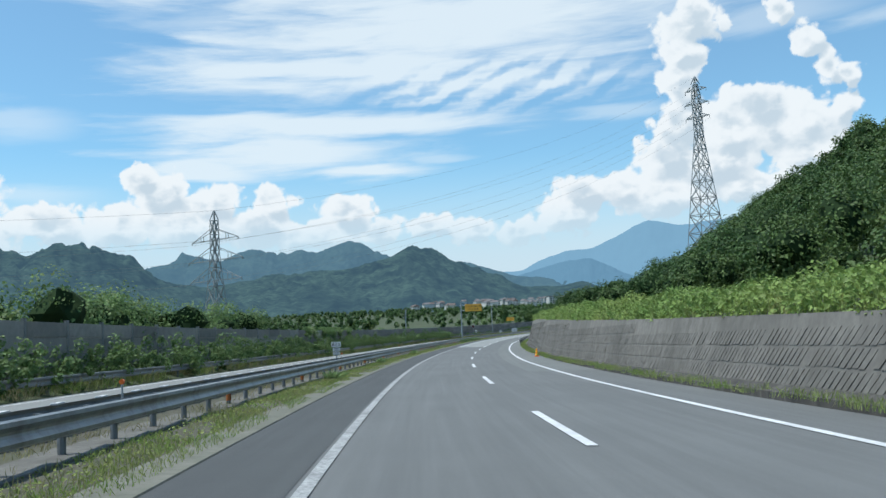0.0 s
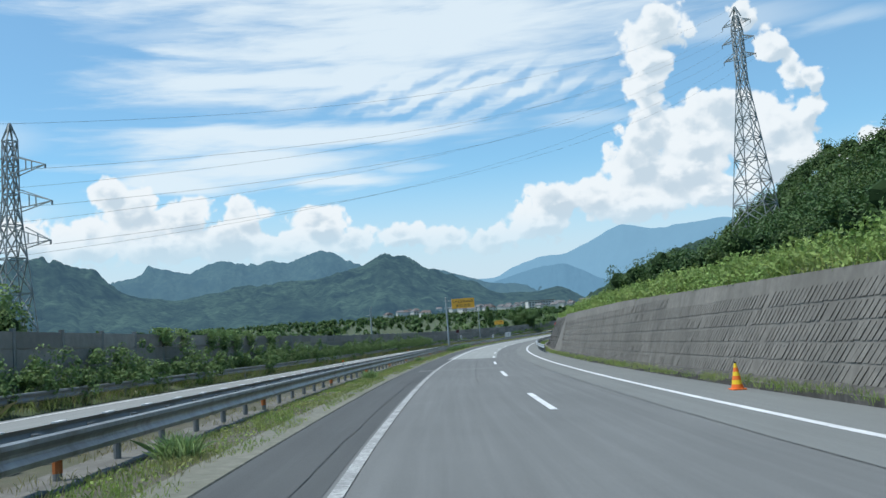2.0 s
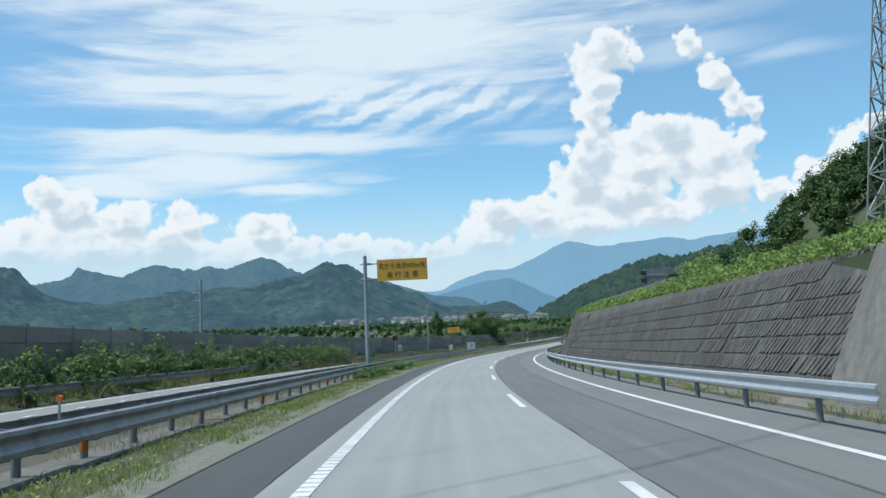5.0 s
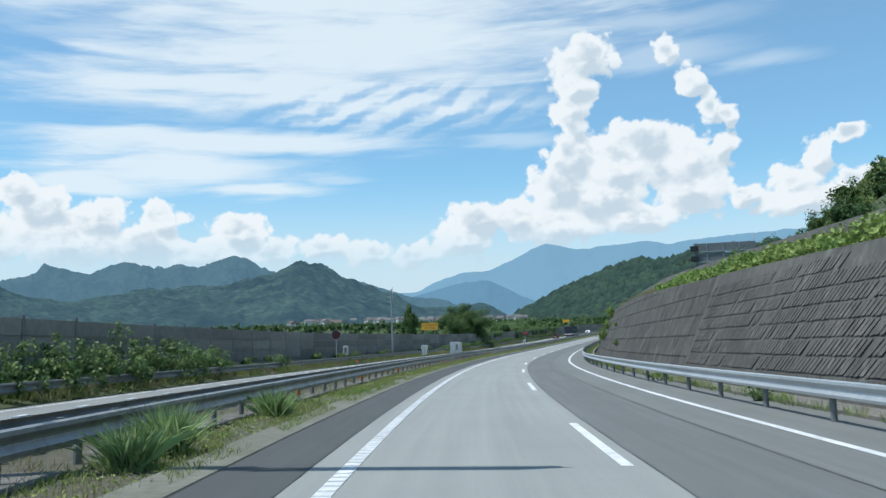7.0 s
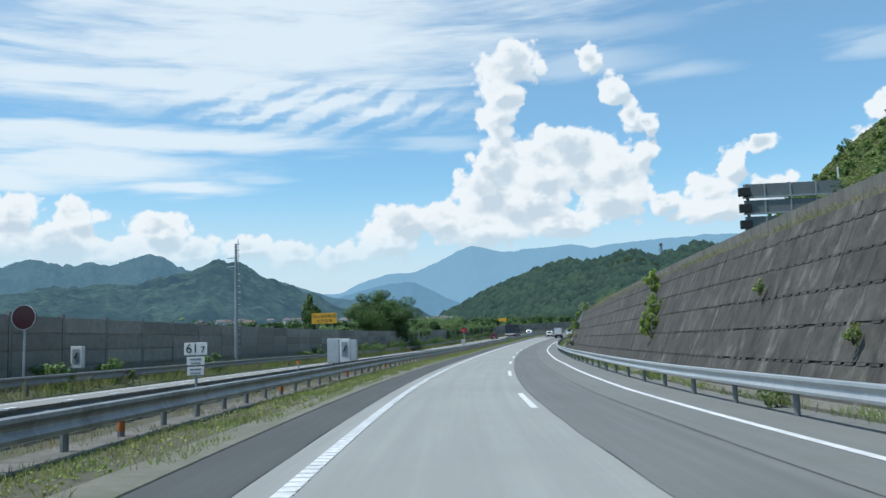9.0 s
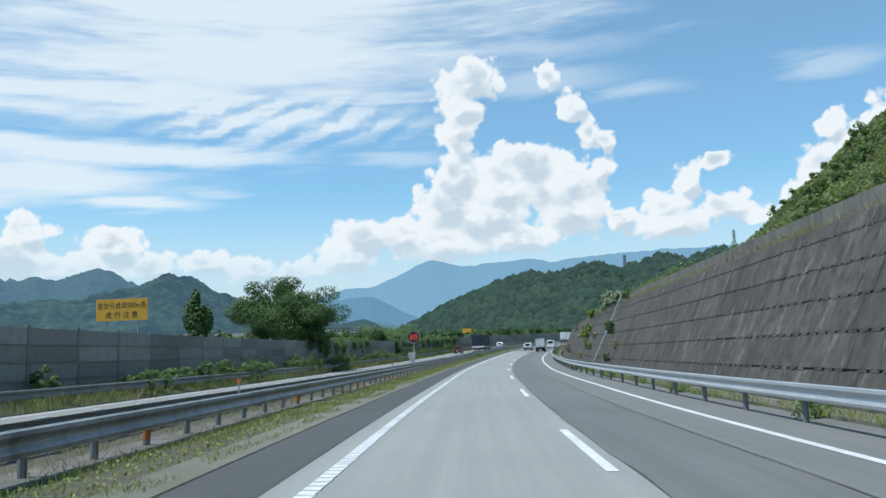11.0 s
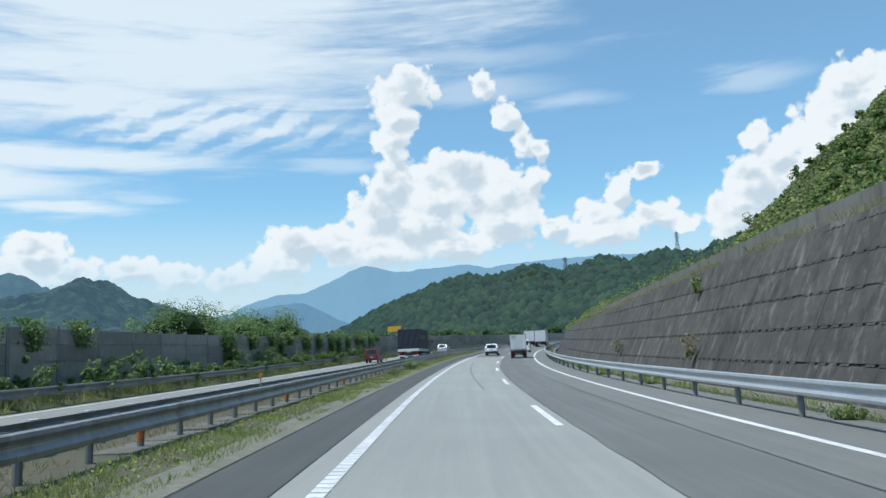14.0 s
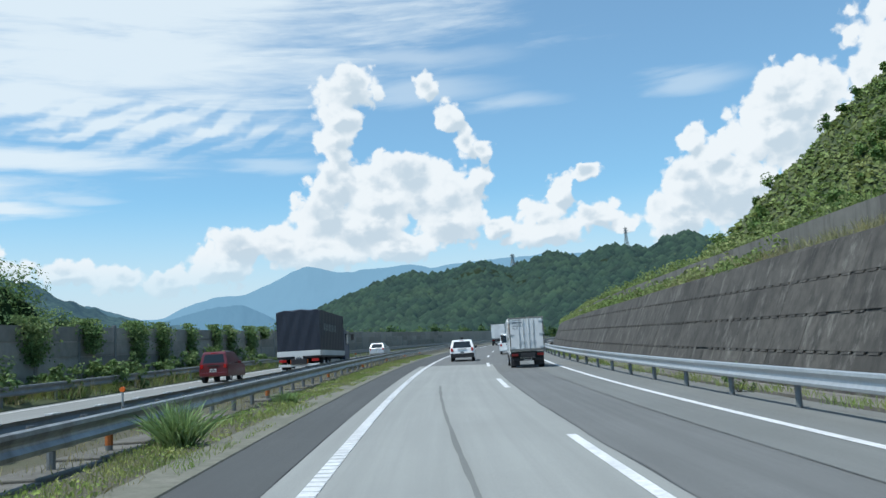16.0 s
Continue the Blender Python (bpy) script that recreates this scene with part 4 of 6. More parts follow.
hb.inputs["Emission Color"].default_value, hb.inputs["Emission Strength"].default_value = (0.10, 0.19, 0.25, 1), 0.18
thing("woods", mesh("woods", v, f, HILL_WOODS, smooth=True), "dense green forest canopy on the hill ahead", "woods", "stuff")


# ---- trees and shrubs ----
def tree_parts(height, radii, n, leaf, lumps=16, trunk=0.22, seed=0):
    """Trunk with limbs, and the leaves of an uneven crown, at the origin."""
    bm = rod((0, 0, 0), (0.1, 0.05, height * 0.5), trunk, trunk * 0.6, 9)
    for k in range(7):
        a, r0 = k * 2.4 + seed, rng.uniform(0.25, 0.5) * height
        rod((0.05, 0.02, r0), (math.cos(a) * radii[0] * 0.6, math.sin(a) * radii[1] * 0.6, r0 + height * rng.uniform(0.2, 0.38)), trunk * 0.45, trunk * 0.12, 6, bm)
    pts, face = crown_points(n, (0, 0, height - radii[2]), radii, lumps, clump=(0.14, 0.30) if lumps > 50 else (0.26, 0.5))
    return bm, cards(pts, leaf, out=face)


def tree(name, s, d, height, radii, n, leaf, mat, label, lumps=16, sink=0.2, trunk=0.22, group="trees"):
    ob = empty(name, stand(s, d, float(level(s, d)) - sink), label, "tree", group)
    bm, (v, f) = tree_parts(height, radii, n, leaf, lumps, trunk, s)
    part("trunk", bm, BARK, ob)
    under(new("crown", mesh("crown", v, f, mat)), ob)
    return ob


def shrub(s, d, z, r, n, leaf, mat, label, name="shrub", group="shrubs", lift=0.55, blade=False):
    """A bush as a clump of leaves on short stems."""
    ob = empty(name, stand(s, d, z), label, "shrub" if not blade else "grass", group)
    bm = bmesh.new()
    for k in range(5):
        rod((0, 0, -0.08), (math.cos(k * 1.3) * r[0] * 0.5, math.sin(k * 1.3) * r[1] * 0.5, r[2] * lift), 0.018, 0.008, 5, bm)
    part("stem", bm, BARK, ob)
    if blade:
        root = rng.normal(size=(n, 3)) * np.array([r[0], r[1], 0]) * 0.22
        v, f = blades(root, r[2] * 1.3, leaf, 0.45)
    else:
        pts, face = crown_points(n, (0, 0, r[2] * lift), r, 24, clump=(0.10, 0.30))
        v, f = cards(pts, leaf, out=face)
    under(new("foliage", mesh("foliage", v, f, mat)), ob)
    return ob


def wood(name, s_range, d_range, count, size, leaf, per, mat, label, density=None, near_d=40):
    """A stand of trees on the slope: hearts coloured dark as inner shade, and leaf clumps, one object."""
    ss = rng.uniform(*s_range, count)
    dd = rng.uniform(*d_range, count)
    keep = np.ones(count, bool) if density is None else np.array([rng.random() < density(a, b) for a, b in zip(ss, dd)])
    ss, dd = ss[keep], dd[keep]
    n = len(ss)
    base = np.stack([at(a, b, float(level(a, b))) for a, b in zip(ss, dd)])
    h = rng.uniform(*size, n)
    c = base + np.stack([np.zeros(n), np.zeros(n), h * 0.55], -1)
    rad = np.stack([h * 0.42 * rng.uniform(0.8, 1.3, n), h * 0.42 * rng.uniform(0.8, 1.3, n), h * 0.46], -1)
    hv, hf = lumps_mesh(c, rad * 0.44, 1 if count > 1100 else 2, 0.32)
    thing(name + "_shade", mesh(name + "_shade", hv, hf, LEAF_SHADE), "inner foliage coloured dark for shade in " + label, "woods", "stuff")
    near = (np.abs(dd) < near_d) & (ss > -30)
    pts = [crown_points(int(per * (2.2 if k else 1)), q, r * 1.06, 13) for q, r, k in zip(c, rad, near)]
    sizes = np.concatenate([np.full(len(q[0]), leaf * (0.56 if k else 1)) for q, k in zip(pts, near)])
    lv, lf = cards(np.concatenate([q[0] for q in pts]), sizes, out=np.concatenate([q[1] for q in pts]))
    return thing(name, mesh(name, lv, lf, mat), label, "woods", "stuff")


wood("hillside_wood", (-5, 302), (20, 76), 980, (4.2, 7.0), 0.27, 480, LEAF_HILL, "dense broadleaf trees on the steep hillside", lambda a, b: 0.0 if (277 < a and b < 33) or (262 < a and b < 27) or a > 278 + b * 0.3 or b < np.interp(a, (20, 60, 120, 160, 190, 214, 240, 270), (20.5, 21.5, 26, 33, 39, 54, 47, 28)) else 1.0)
wood("bank_scrub", (-5, 125), (13.2, 21), 150, (1.8, 3.6), 0.18, 420, LEAF_HILL, "green bushes at the foot of the wooded slope")
wood("bank_scrub", (110, 265), (20, 52), 230, (1.2, 2.8), 0.24, 260, LEAF_HILL, "low shrubs on the slope below the pylon", lambda a, b: 1.0 if b < np.interp(a, (120, 160, 190, 214, 240, 270), (26, 32, 39, 55, 46, 27)) else 0.0)
wood("scrub_wood", (300, 500), (15.5, 34), 330, (0.6, 1.5), 0.17, 330, LEAF_HILL, "scattered shrubs and young trees on the grassy slope", lambda a, b: 0.0 if a < 322 else 0.22)
wood("field_wood", (-20, 130), (-60, -22), 60, (4.0, 7.5), 0.36, 330, LEAF_SHRUB, "broadleaf trees and shrubs behind the sound wall", lambda a, b: 1.0 if a < 75 else 0.25)
wood("field_wood", (26, 84), (-25, -19.5), 30, (4.6, 6.4), 0.25, 850, LEAF_SHRUB, "leafy trees rising over the sound wall")
wood("field_wood", (390, 426), (-25, -18.9), 34, (4.4, 6.2), 0.18, 1000, LEAF_SHRUB, "creeper-hung trees leaning over the sound wall")
wood("field_wood", (140, 300), (-60, -21), 45, (2.0, 4.0), 0.24, 480, LEAF_SHRUB, "low trees showing over the sound wall", lambda a, b: 0.5)
wood("field_wood", (384, 620), (-70, -22.5), 80, (3.0, 5.5), 0.36, 280, LEAF_SHRUB, "leafy trees behind the sound wall", None)
wood("field_wood", (620, 1000), (-120, 60), 200, (4, 8), 0.7, 150, LEAF_HILL, "belt of trees where the road bends away", lambda a, b: 0.0 if -22 < b < 16 else 1.0)
wood("field_wood", (120, 1250), (-520, -60), 1900, (4, 8), 0.9, 45, LEAF_HILL, "trees scattered over the valley floor", None)


# the steep green spur that comes down to the road beyond the wall
SPUR_AT, SPUR_N, SPUR_T, SPUR_W = np.array([55.0, 335.0]), np.array([0.407, 0.914]), np.array([0.914, -0.407]), 200.0


def spur_z(t, w):
    """Height of the spur: t along its crest away from the road, w towards it."""
    top = np.interp(t, (20, 58, 85, 109, 140, 240), (-6, 22.0, 47.0, 68.0, 90, 120))
    rough = np.array([noise.fractal(Vector((a * 0.05, b * 0.05, 2.0)), 0.8, 2.0, 4) for a, b in zip(np.ravel(t), np.ravel(w))]).reshape(np.shape(t))
    return np.maximum(top - np.where(w < SPUR_W, 0.52 * (SPUR_W - w), 0.6 * (w - SPUR_W)) + 1.6 * rough, -4.0)


def spur_at(t, w, lift=0.0):
    q = SPUR_AT + SPUR_N * np.ravel(w)[:, None] + SPUR_T * np.ravel(t)[:, None]
    return np.concatenate([q, (np.ravel(spur_z(t, w)) + lift)[:, None]], 1)


gt, gw = np.meshgrid(np.arange(24, 240, 3.0), np.arange(95, 262, 3.0), indexing="ij")
k_ = gt.shape[1]
i_ = np.arange(gt.shape[0] - 1)[:, None] * k_ + np.arange(k_ - 1)[None]
thing("hillside", mesh("hillside", spur_at(gt, gw), np.stack([i_, i_ + k_, i_ + k_ + 1, i_ + 1], -1).reshape(-1, 4), SOIL, smooth=True), "steep green hillside spur with grass and bushes", "hillside", "structure")
pt, pw = rng.uniform(45, 190, 60000), rng.uniform(125, 204, 60000)
v, f = cards(spur_at(pt, pw, 0.3) + rng.normal(size=(60000, 3)) * 0.2, rng.uniform(0.4, 0.9, 60000), out=np.array([[-0.35, -0.35, 0.85]]), loose=0.9)
thing("hillside_grass", mesh("hillside_grass", v, f, LEAF_GRASSY), "rank grass and weeds on the steep hillside", "grass", "stuff")
bt, bw = rng.uniform(48, 180, 620), rng.uniform(125, 203, 620)
keep = np.array([noise.noise(Vector((a * 0.045, b * 0.045, 9.0))) > -0.08 for a, b in zip(bt, bw)]) | (np.abs(bw - SPUR_W) < 4) & (rng.random(620) < 0.5)
bp = spur_at(bt[keep], bw[keep])
bh = rng.uniform(1.6, 4.4, len(bp))
sets = [crown_points(170, q + np.array([0, 0, h * 0.5]), np.array([h * 0.55, h * 0.55, h * 0.52]), 8) for q, h in zip(bp, bh)]
v, f = cards(np.concatenate([q[0] for q in sets]), 0.42, out=np.concatenate([q[1] for q in sets]))
thing("hillside_bushes", mesh("hillside_bushes", v, f, LEAF_BANK), "bushes and young trees scattered over the hillside", "bushes", "stuff")


def cover(name, s0, s1, dfun, n, leaf, mat, label, height=0.35, rise=1.0):
    """Creepers and weeds lying over a strip of ground."""
    s_ = rng.uniform(s0, s1, n)
    lo, hi = dfun(s_)
    d_ = lo + (hi - lo) * rng.random(n)
    clump = np.array([noise.noise(Vector((a * 0.45, b * 0.8, 3.0))) for a, b in zip(s_, d_)])
    z_ = level(s_, d_) + height * (0.25 + rng.random(n)) * (0.6 + rise * np.clip(clump + 0.3, 0, 1))
    v_, f_ = cards(at(s_, d_, z_), leaf, 1.0, 1.5, np.array([[-0.25, -0.25, 0.8]]), 1.0)
    return thing(name, mesh(name, v_, f_, mat), label, "plants", "stuff")


cover("creepers", -10, 165, lambda s: (crest_d(s) - 0.05, crest_d(s) + 3.4), 80000, 0.095, LEAF_KUDZU, "bright green creepers and tall weeds on top of the low wall", 0.5, 1.3)
cover("weeds", -10, 175, lambda s: (crest_d(s) + 4.5, crest_d(s) + 17.0), 45000, 0.16, LEAF_HILL, "thick undergrowth on the wooded slope", 0.55, 1.8)
cover("creepers", 150, 222, lambda s: (crest_d(s) + 0.1, crest_d(s) + 2.2), 30000, 0.12, LEAF_KUDZU, "bright green creepers on the ledge of the tall wall", 0.42, 1.2)


def slope_grass(name, s0, s1, lo, hi, n, h, w, mat, label, bare=-0.1):
    """Long grass on the ground above the wall, in patches."""
    s_ = rng.uniform(s0, s1, n)
    d_ = crest_d(s_) + rng.uniform(lo, hi, n)
    keep = np.array([noise.noise(Vector((a * 0.22, b * 0.6, 5.0))) > bare for a, b in zip(s_, d_)])
    s_, d_ = s_[keep], d_[keep]
    v_, f_ = blades(at(s_, d_, level(s_, d_) - 0.02), h, w)
    return thing(name, mesh(name, v_, f_, mat), label, "grass", "stuff")


slope_grass("bank_grass", -5, 140, 0.2, 3.6, 26000, 0.7, 0.03, GRASS, "tall yellow-green grass on top of the low wall", 0.0)
slope_grass("ledge_grass", 222, 430, 0.1, 2.0, 26000, 0.5, 0.014, DRY, "dry yellowish grass on the ledge of the tall wall")
slope_grass("bank_grass", 316, 470, 2.55, 9.0, 26000, 0.42, 0.04, LEAF_GRASSY, "long green grass on the slope above the wall", -0.35)
cover("weeds", 318, 480, lambda s: (crest_d(s) + 2.5, crest_d(s) + 10.0), 22000, 0.11, LEAF_GRASSY, "weeds and long grass on the slope above the wall", 0.5, 1.5)
cover("creepers", 410, 560, lambda s: (crest_d(s) - 0.2, crest_d(s) + 3.0), 18000, 0.12, LEAF_GRASSY, "creepers hanging over the end of the wall", 0.4, 1.2)


def grass(name, s0, s1, d0, d1, n, h, mat, label, patch=0.35):
    s_ = rng.uniform(s0, s1, n)
    d_ = rng.uniform(d0, d1, n)
    keep = np.array([noise.noise(Vector((a * patch, b * 0.9, 8.0))) > -0.05 for a, b in zip(s_, d_)])
    s_, d_ = s_[keep], d_[keep]
    v_, f_ = blades(at(s_, d_, level(0.0, d_) if d1 < 8 else -0.05), h, 0.011 if d0 > -10 else 0.02)
    return thing(name, mesh(name, v_, f_, mat), label, "grass", "stuff")


grass("grass", 5, 460, -4.9, -3.25, 150000, 0.12, GRASS, "thin green grass along the median kerb")
grass("dry_grass", 5, 460, -6.6, -3.5, 70000, 0.15, DRY, "dry grass and weeds under the guard rail", 0.5)
grass("grass", 5, 460, 7.45, 8.3, 42000, 0.24, GRASS, "weeds growing in the gutter at the wall's foot", 0.6)
grass("verge_grass", 20, 480, -17.4, -14.95, 44000, 0.6, GRASS, "tall grass on the verge in front of the sound wall", 0.25)
grass("verge_grass", 20, 480, -17.4, -15.0, 38000, 0.7, DRY, "dry grass on the verge in front of the sound wall", 0.3)


def hedge(s0, s1, n, label, mat=LEAF_SHRUB, h=(0.9, 1.7), gap=0.0):
    for s in np.linspace(s0, s1, n):
        if rng.random() < gap:
            continue
        k = rng.uniform(*h)
        shrub(s + rng.uniform(-0.8, 0.8), -16.25 + rng.uniform(-0.35, 0.3), 0.35, (0.8 + 0.35 * k, 0.6, k * 0.72), 950, 0.10, mat, label, group="verge shrubs")


hedge(22, 157, 88, "leafy green shrub in front of the sound wall", h=(1.3, 2.5))
hedge(158, 214, 42, "leafy green shrub in front of the sound wall", h=(1.4, 2.6), gap=0.1)
hedge(216, 262, 12, "small green shrub in front of the sound wall", h=(0.7, 1.3), gap=0.3)
hedge(284, 330, 20, "leafy green shrub in front of the sound wall", h=(0.8, 1.6), gap=0.25)
hedge(330, 450, 58, "round green shrub in front of the sound wall", h=(0.9, 1.9), gap=0.15)
tree("tree", 342.5, -20.8, 9.9, (6.7, 6.7, 4.4), 84000, 0.105, LEAF_TREE, "large spreading broadleaf tree behind the sound wall", 95, trunk=0.35)
tree("conifer", 368, -40, 11.5, (2.2, 2.2, 5.0), 5000, 0.26, LEAF_TREE, "dark conical tree behind the sound wall", 14)
tree("tree", 36, -27, 9.0, (0.9, 0.9, 3.4), 1500, 0.25, LEAF_TREE, "slim dark tree over the sound wall", 9)

# bushes rooted in the joints of the tall wall: s, height, size
for s, z, r, n, mat, label in ((260.5, 4.3, 0.75, 700, LEAF_LIME, "bright green bush growing out of a wall joint"), (257.2, 2.9, 0.6, 520, LEAF_LIME, "bright green bush growing out of a wall joint"),
                               (256, 1.7, 0.7, 650, LEAF_LIME, "bright green bush growing out of a wall joint"), (323.3, 2.7, 0.62, 600, LEAF_SHRUB, "bright green shrub hanging from the wall"),
                               (347, 4.6, 0.8, 520, LEAF_LIME, "shrub at the wall's upper joint"), (343.8, 2.3, 0.95, 700, LEAF_LIME, "shrub growing in a stepped wall joint"),
                               (343.0, 3.1, 0.6, 420, LEAF_LIME, "shrub growing in a stepped wall joint"), (334.7, 2.4, 0.42, 260, DRY, "withered white-flowered weed on the wall"),
                               (335.7, 1.4, 0.5, 320, LEAF_KUDZU, "pale green weed on the wall"), (341.5, 0.6, 0.5, 260, DRY, "withered weed at the wall's foot"),
                               (319.1, 0.6, 0.38, 300, LEAF_SHRUB, "small dark shrub at the wall's foot"), (317.6, 1.5, 0.5, 220, DRY, "sparse dry shrub on the wall"),
                               (367.2, 3.6, 0.42, 260, GRASS, "tuft of long grass on the wall"), (364.2, 1.0, 0.55, 420, DRY, "sparse yellow-green shrub on the wall"),
                               (381, 1.0, 0.5, 300, DRY, "sparse dry shrub on the wall"), (231, 1.3, 0.3, 160, GRASS, "grass tuft on the wall"), (239, 2.9, 0.28, 160, GRASS, "grass tuft on the wall"), (322, 5.2, 0.5, 300, LEAF_KUDZU, "yellow-green bush at the top of the wall")):
    shrub(s, 9.0 + z / 2.2 - 0.25, z, (r * 0.9, r * 0.55, r * 1.1), int(n * 1.3) if mat is DRY else n * 3, 0.032 + 0.04 * r, mat, label, "wall_bush", "bushes on the wall")
for s, z, r in ((331, 5.5, 0.9), (333.5, 5.4, 1.0), (336.5, 5.3, 0.8), (329, 5.6, 0.6)):
    shrub(s, 11.4, z - 0.3, (r, 0.6, r), 520, 0.15, LEAF_PALE, "silvery large-leaved weed at the top of the wall", "wall_bush", "bushes on the wall")
for s, h in ((176.9, 0.62), (183.5, 0.55), (175.4, 0.5), (166.3, 0.5), (394.5, 0.62), (383.4, 0.35), (404, 0.3), (88, 0.35), (60, 0.35), (36, 0.35), (120, 0.35)):
    shrub(s, -4.3, 0.05, (0.5, 0.42, h), 420, 0.026, TUFT, "tall tuft of pampas-like grass by the median kerb", "grass_tuft", "grass tufts", blade=True)


def wall_creepers(s0, s1, n, low, label):
    """Vines that hang over the sound wall's top and down its face."""
    clumps = []
    s_ = s0
    while s_ < s1:
        clumps.append((s_, rng.uniform(0.7, 1.9), rng.uniform(low, 2.6)))
        s_ += rng.uniform(2.4, 6.5)
    for c_, w_, z_ in clumps:
        k = int(n * w_)
        zz_ = z_ + (3.65 - z_) * rng.random(k) ** 0.7
        ss_ = c_ + rng.normal(size=k) * w_ * 0.42 * (0.35 + 0.65 * (zz_ - z_) / (3.65 - z_))
        dd_ = SW_D + 0.12 + np.abs(rng.normal(size=k)) * 0.26 - np.where(zz_ > 3.3, 0.3, 0.0)
        v_, f_ = cards(at(ss_, dd_, zz_), 0.10, 1.0, 1.4)
        thing("creeper", mesh("creeper", v_, f_, LEAF_SHRUB), label, "plants", group="creepers on the sound wall")


wall_creepers(392, 455, 1300, 0.7, "dense green creeper hanging over the sound wall")
wall_creepers(345, 372, 500, 1.6, "small green creeper on top of the sound wall")
wall_creepers(96, 124, 500, 1.8, "small green creeper on top of the sound wall")
for s in np.arange(160.5, 172, 0.9):
    k = rng.uniform(0.35, 0.62)
    shrub(s, -4.5 + rng.uniform(-0.35, 0.25), 0.05, (0.6, 0.45, k), 700, 0.05, LEAF_SHRUB, "low leafy bush growing under the guard rail", "median_bush", "bushes under the rail")
for s in (188, 201, 214.5, 232, 247, 263, 279, 291, 309, 331, 348, 366, 377, 389, 402):
    k = rng.uniform(0.25, 0.5)
    shrub(s + rng.uniform(-1, 1), 7.95, -0.15, (0.55, 0.35, k), 420, 0.05, LEAF_SHRUB, "small weedy bush behind the guard rail at the wall's foot", "foot_bush", "bushes at the wall's foot")
cover("low_weeds", 5, 440, lambda s: (-4.9 + 0 * s, -3.75 + 0 * s), 35000, 0.04, GRASS, "small broad-leaved weeds along the median", 0.05, 1.2)

# slabs under the barrier
slab_bm = box(0, 0, 0.0, 0.86, 1.95, 0.07)
bmesh.ops.bevel(slab_bm, geom=slab_bm.edges[:], offset=0.015, segments=1, affect="EDGES")
slab_me = bpy.data.meshes.new("paving_slab")
slab_bm.to_mesh(slab_me)
slab_bm.free()
slab_me.materials.append(SLAB)
for s in np.arange(4, 470, 2.0):
    if rng.random() < 0.1:
        continue
    ob = under(new("paving_slab", slab_me), verge)
    ob.matrix_world = stand(s, -5.3 + rng.uniform(-0.03, 0.03), float(level(s, -5.3)) + 0.0 + rng.uniform(-0.012, 0.008), rng.uniform(-0.8, 0.8))


# ---- lettering ----
def lettering(name, text, size, mat, parent, m, label="", squeeze=1.0):
    """Letters as a thin mesh under a thing, facing its local -y."""
    cu = bpy.data.curves.new(name, "FONT")
    cu.body, cu.size, cu.align_x, cu.align_y, cu.extrude = text, size, "CENTER", "CENTER", 0.004
    ob = new(name, cu)
    me = bpy.data.meshes.new_from_object(ob.evaluated_get(bpy.context.evaluated_depsgraph_get()))
    bpy.data.objects.remove(ob)
    bpy.data.curves.remove(cu)
    me.transform(Matrix.Diagonal((squeeze, 1, 1, 1)))
    me.materials.clear()
    me.materials.append(mat)
    ob = under(new(name, me), parent)
    ob.matrix_basis = m
    return tagged(ob, label)


def plain(name, col, rough=0.5, metal=0.0, glow=0.0, grain=3.0, wear=0.12, coat=0.0):
    m = material(name, col, rough, tuple(c * (1 - wear) for c in col), grain, 0.6, 0.7, 0.0, metal)
    b = m.node_tree.nodes["Principled BSDF"]
    b.inputs["Coat Weight"].default_value = coat
    if glow:
        b.inputs["Emission Color"].default_value, b.inputs["Emission Strength"].default_value = (*col, 1), glow
    return m


WHITE_PAINT = plain("white_car_paint", (0.74, 0.75, 0.75), 0.3, wear=0.05, coat=0.4)
BOX_WHITE = plain("white_box_panel", (0.66, 0.67, 0.67), 0.5, wear=0.12)
BOX_FRAME = plain("grey_box_frame", (0.23, 0.225, 0.205), 0.55, 0.3, wear=0.3)
RED_PAINT = plain("dark_red_paint", (0.11, 0.012, 0.015), 0.3, wear=0.1, coat=0.5)
SILVER_PAINT = plain("silver_paint", (0.42, 0.44, 0.45), 0.35, 0.4, wear=0.08, coat=0.3)
BLACK_PLASTIC = plain("black_plastic", (0.018, 0.018, 0.02), 0.6, wear=0.3)
RUBBER = plain("tyre_rubber", (0.02, 0.02, 0.021), 0.85, wear=0.3)
GLASS = plain("dark_window_glass", (0.015, 0.02, 0.024), 0.08, wear=0.1)
CHROME = plain("bright_metal", (0.6, 0.61, 0.62), 0.3, 0.9)
TAIL_RED = plain("red_lamp", (0.35, 0.012, 0.01), 0.25, wear=0.1)
AMBER = plain("amber_lamp", (0.6, 0.2, 0.02), 0.3, wear=0.1)
PLATE = plain("number_plate", (0.7, 0.7, 0.68), 0.5)
PLATE_YELLOW = plain("yellow_plate", (0.7, 0.5, 0.05), 0.5)
TARP = material("navy_tarpaulin", (0.014, 0.020, 0.036), 0.6, (0.009, 0.013, 0.024), 2.0, 0.5, 0.7, 0.35)
PALE_MARK = plain("faded_print", (0.16, 0.18, 0.2), 0.6)
SIGN_YELLOW = plain("sign_yellow", (0.62, 0.33, 0.025), 0.45, wear=0.15)
SIGN_WHITE = plain("sign_white", (0.62, 0.63, 0.62), 0.5, wear=0.15)
SIGN_BLACK = plain("sign_black", (0.02, 0.02, 0.02), 0.6)
SIGN_MAROON = plain("dark_red_sign_face", (0.05, 0.010, 0.012), 0.35, wear=0.2)
LED_RED = plain("red_led", (1.0, 0.10, 0.06), 0.4, glow=1.1, wear=0.0)
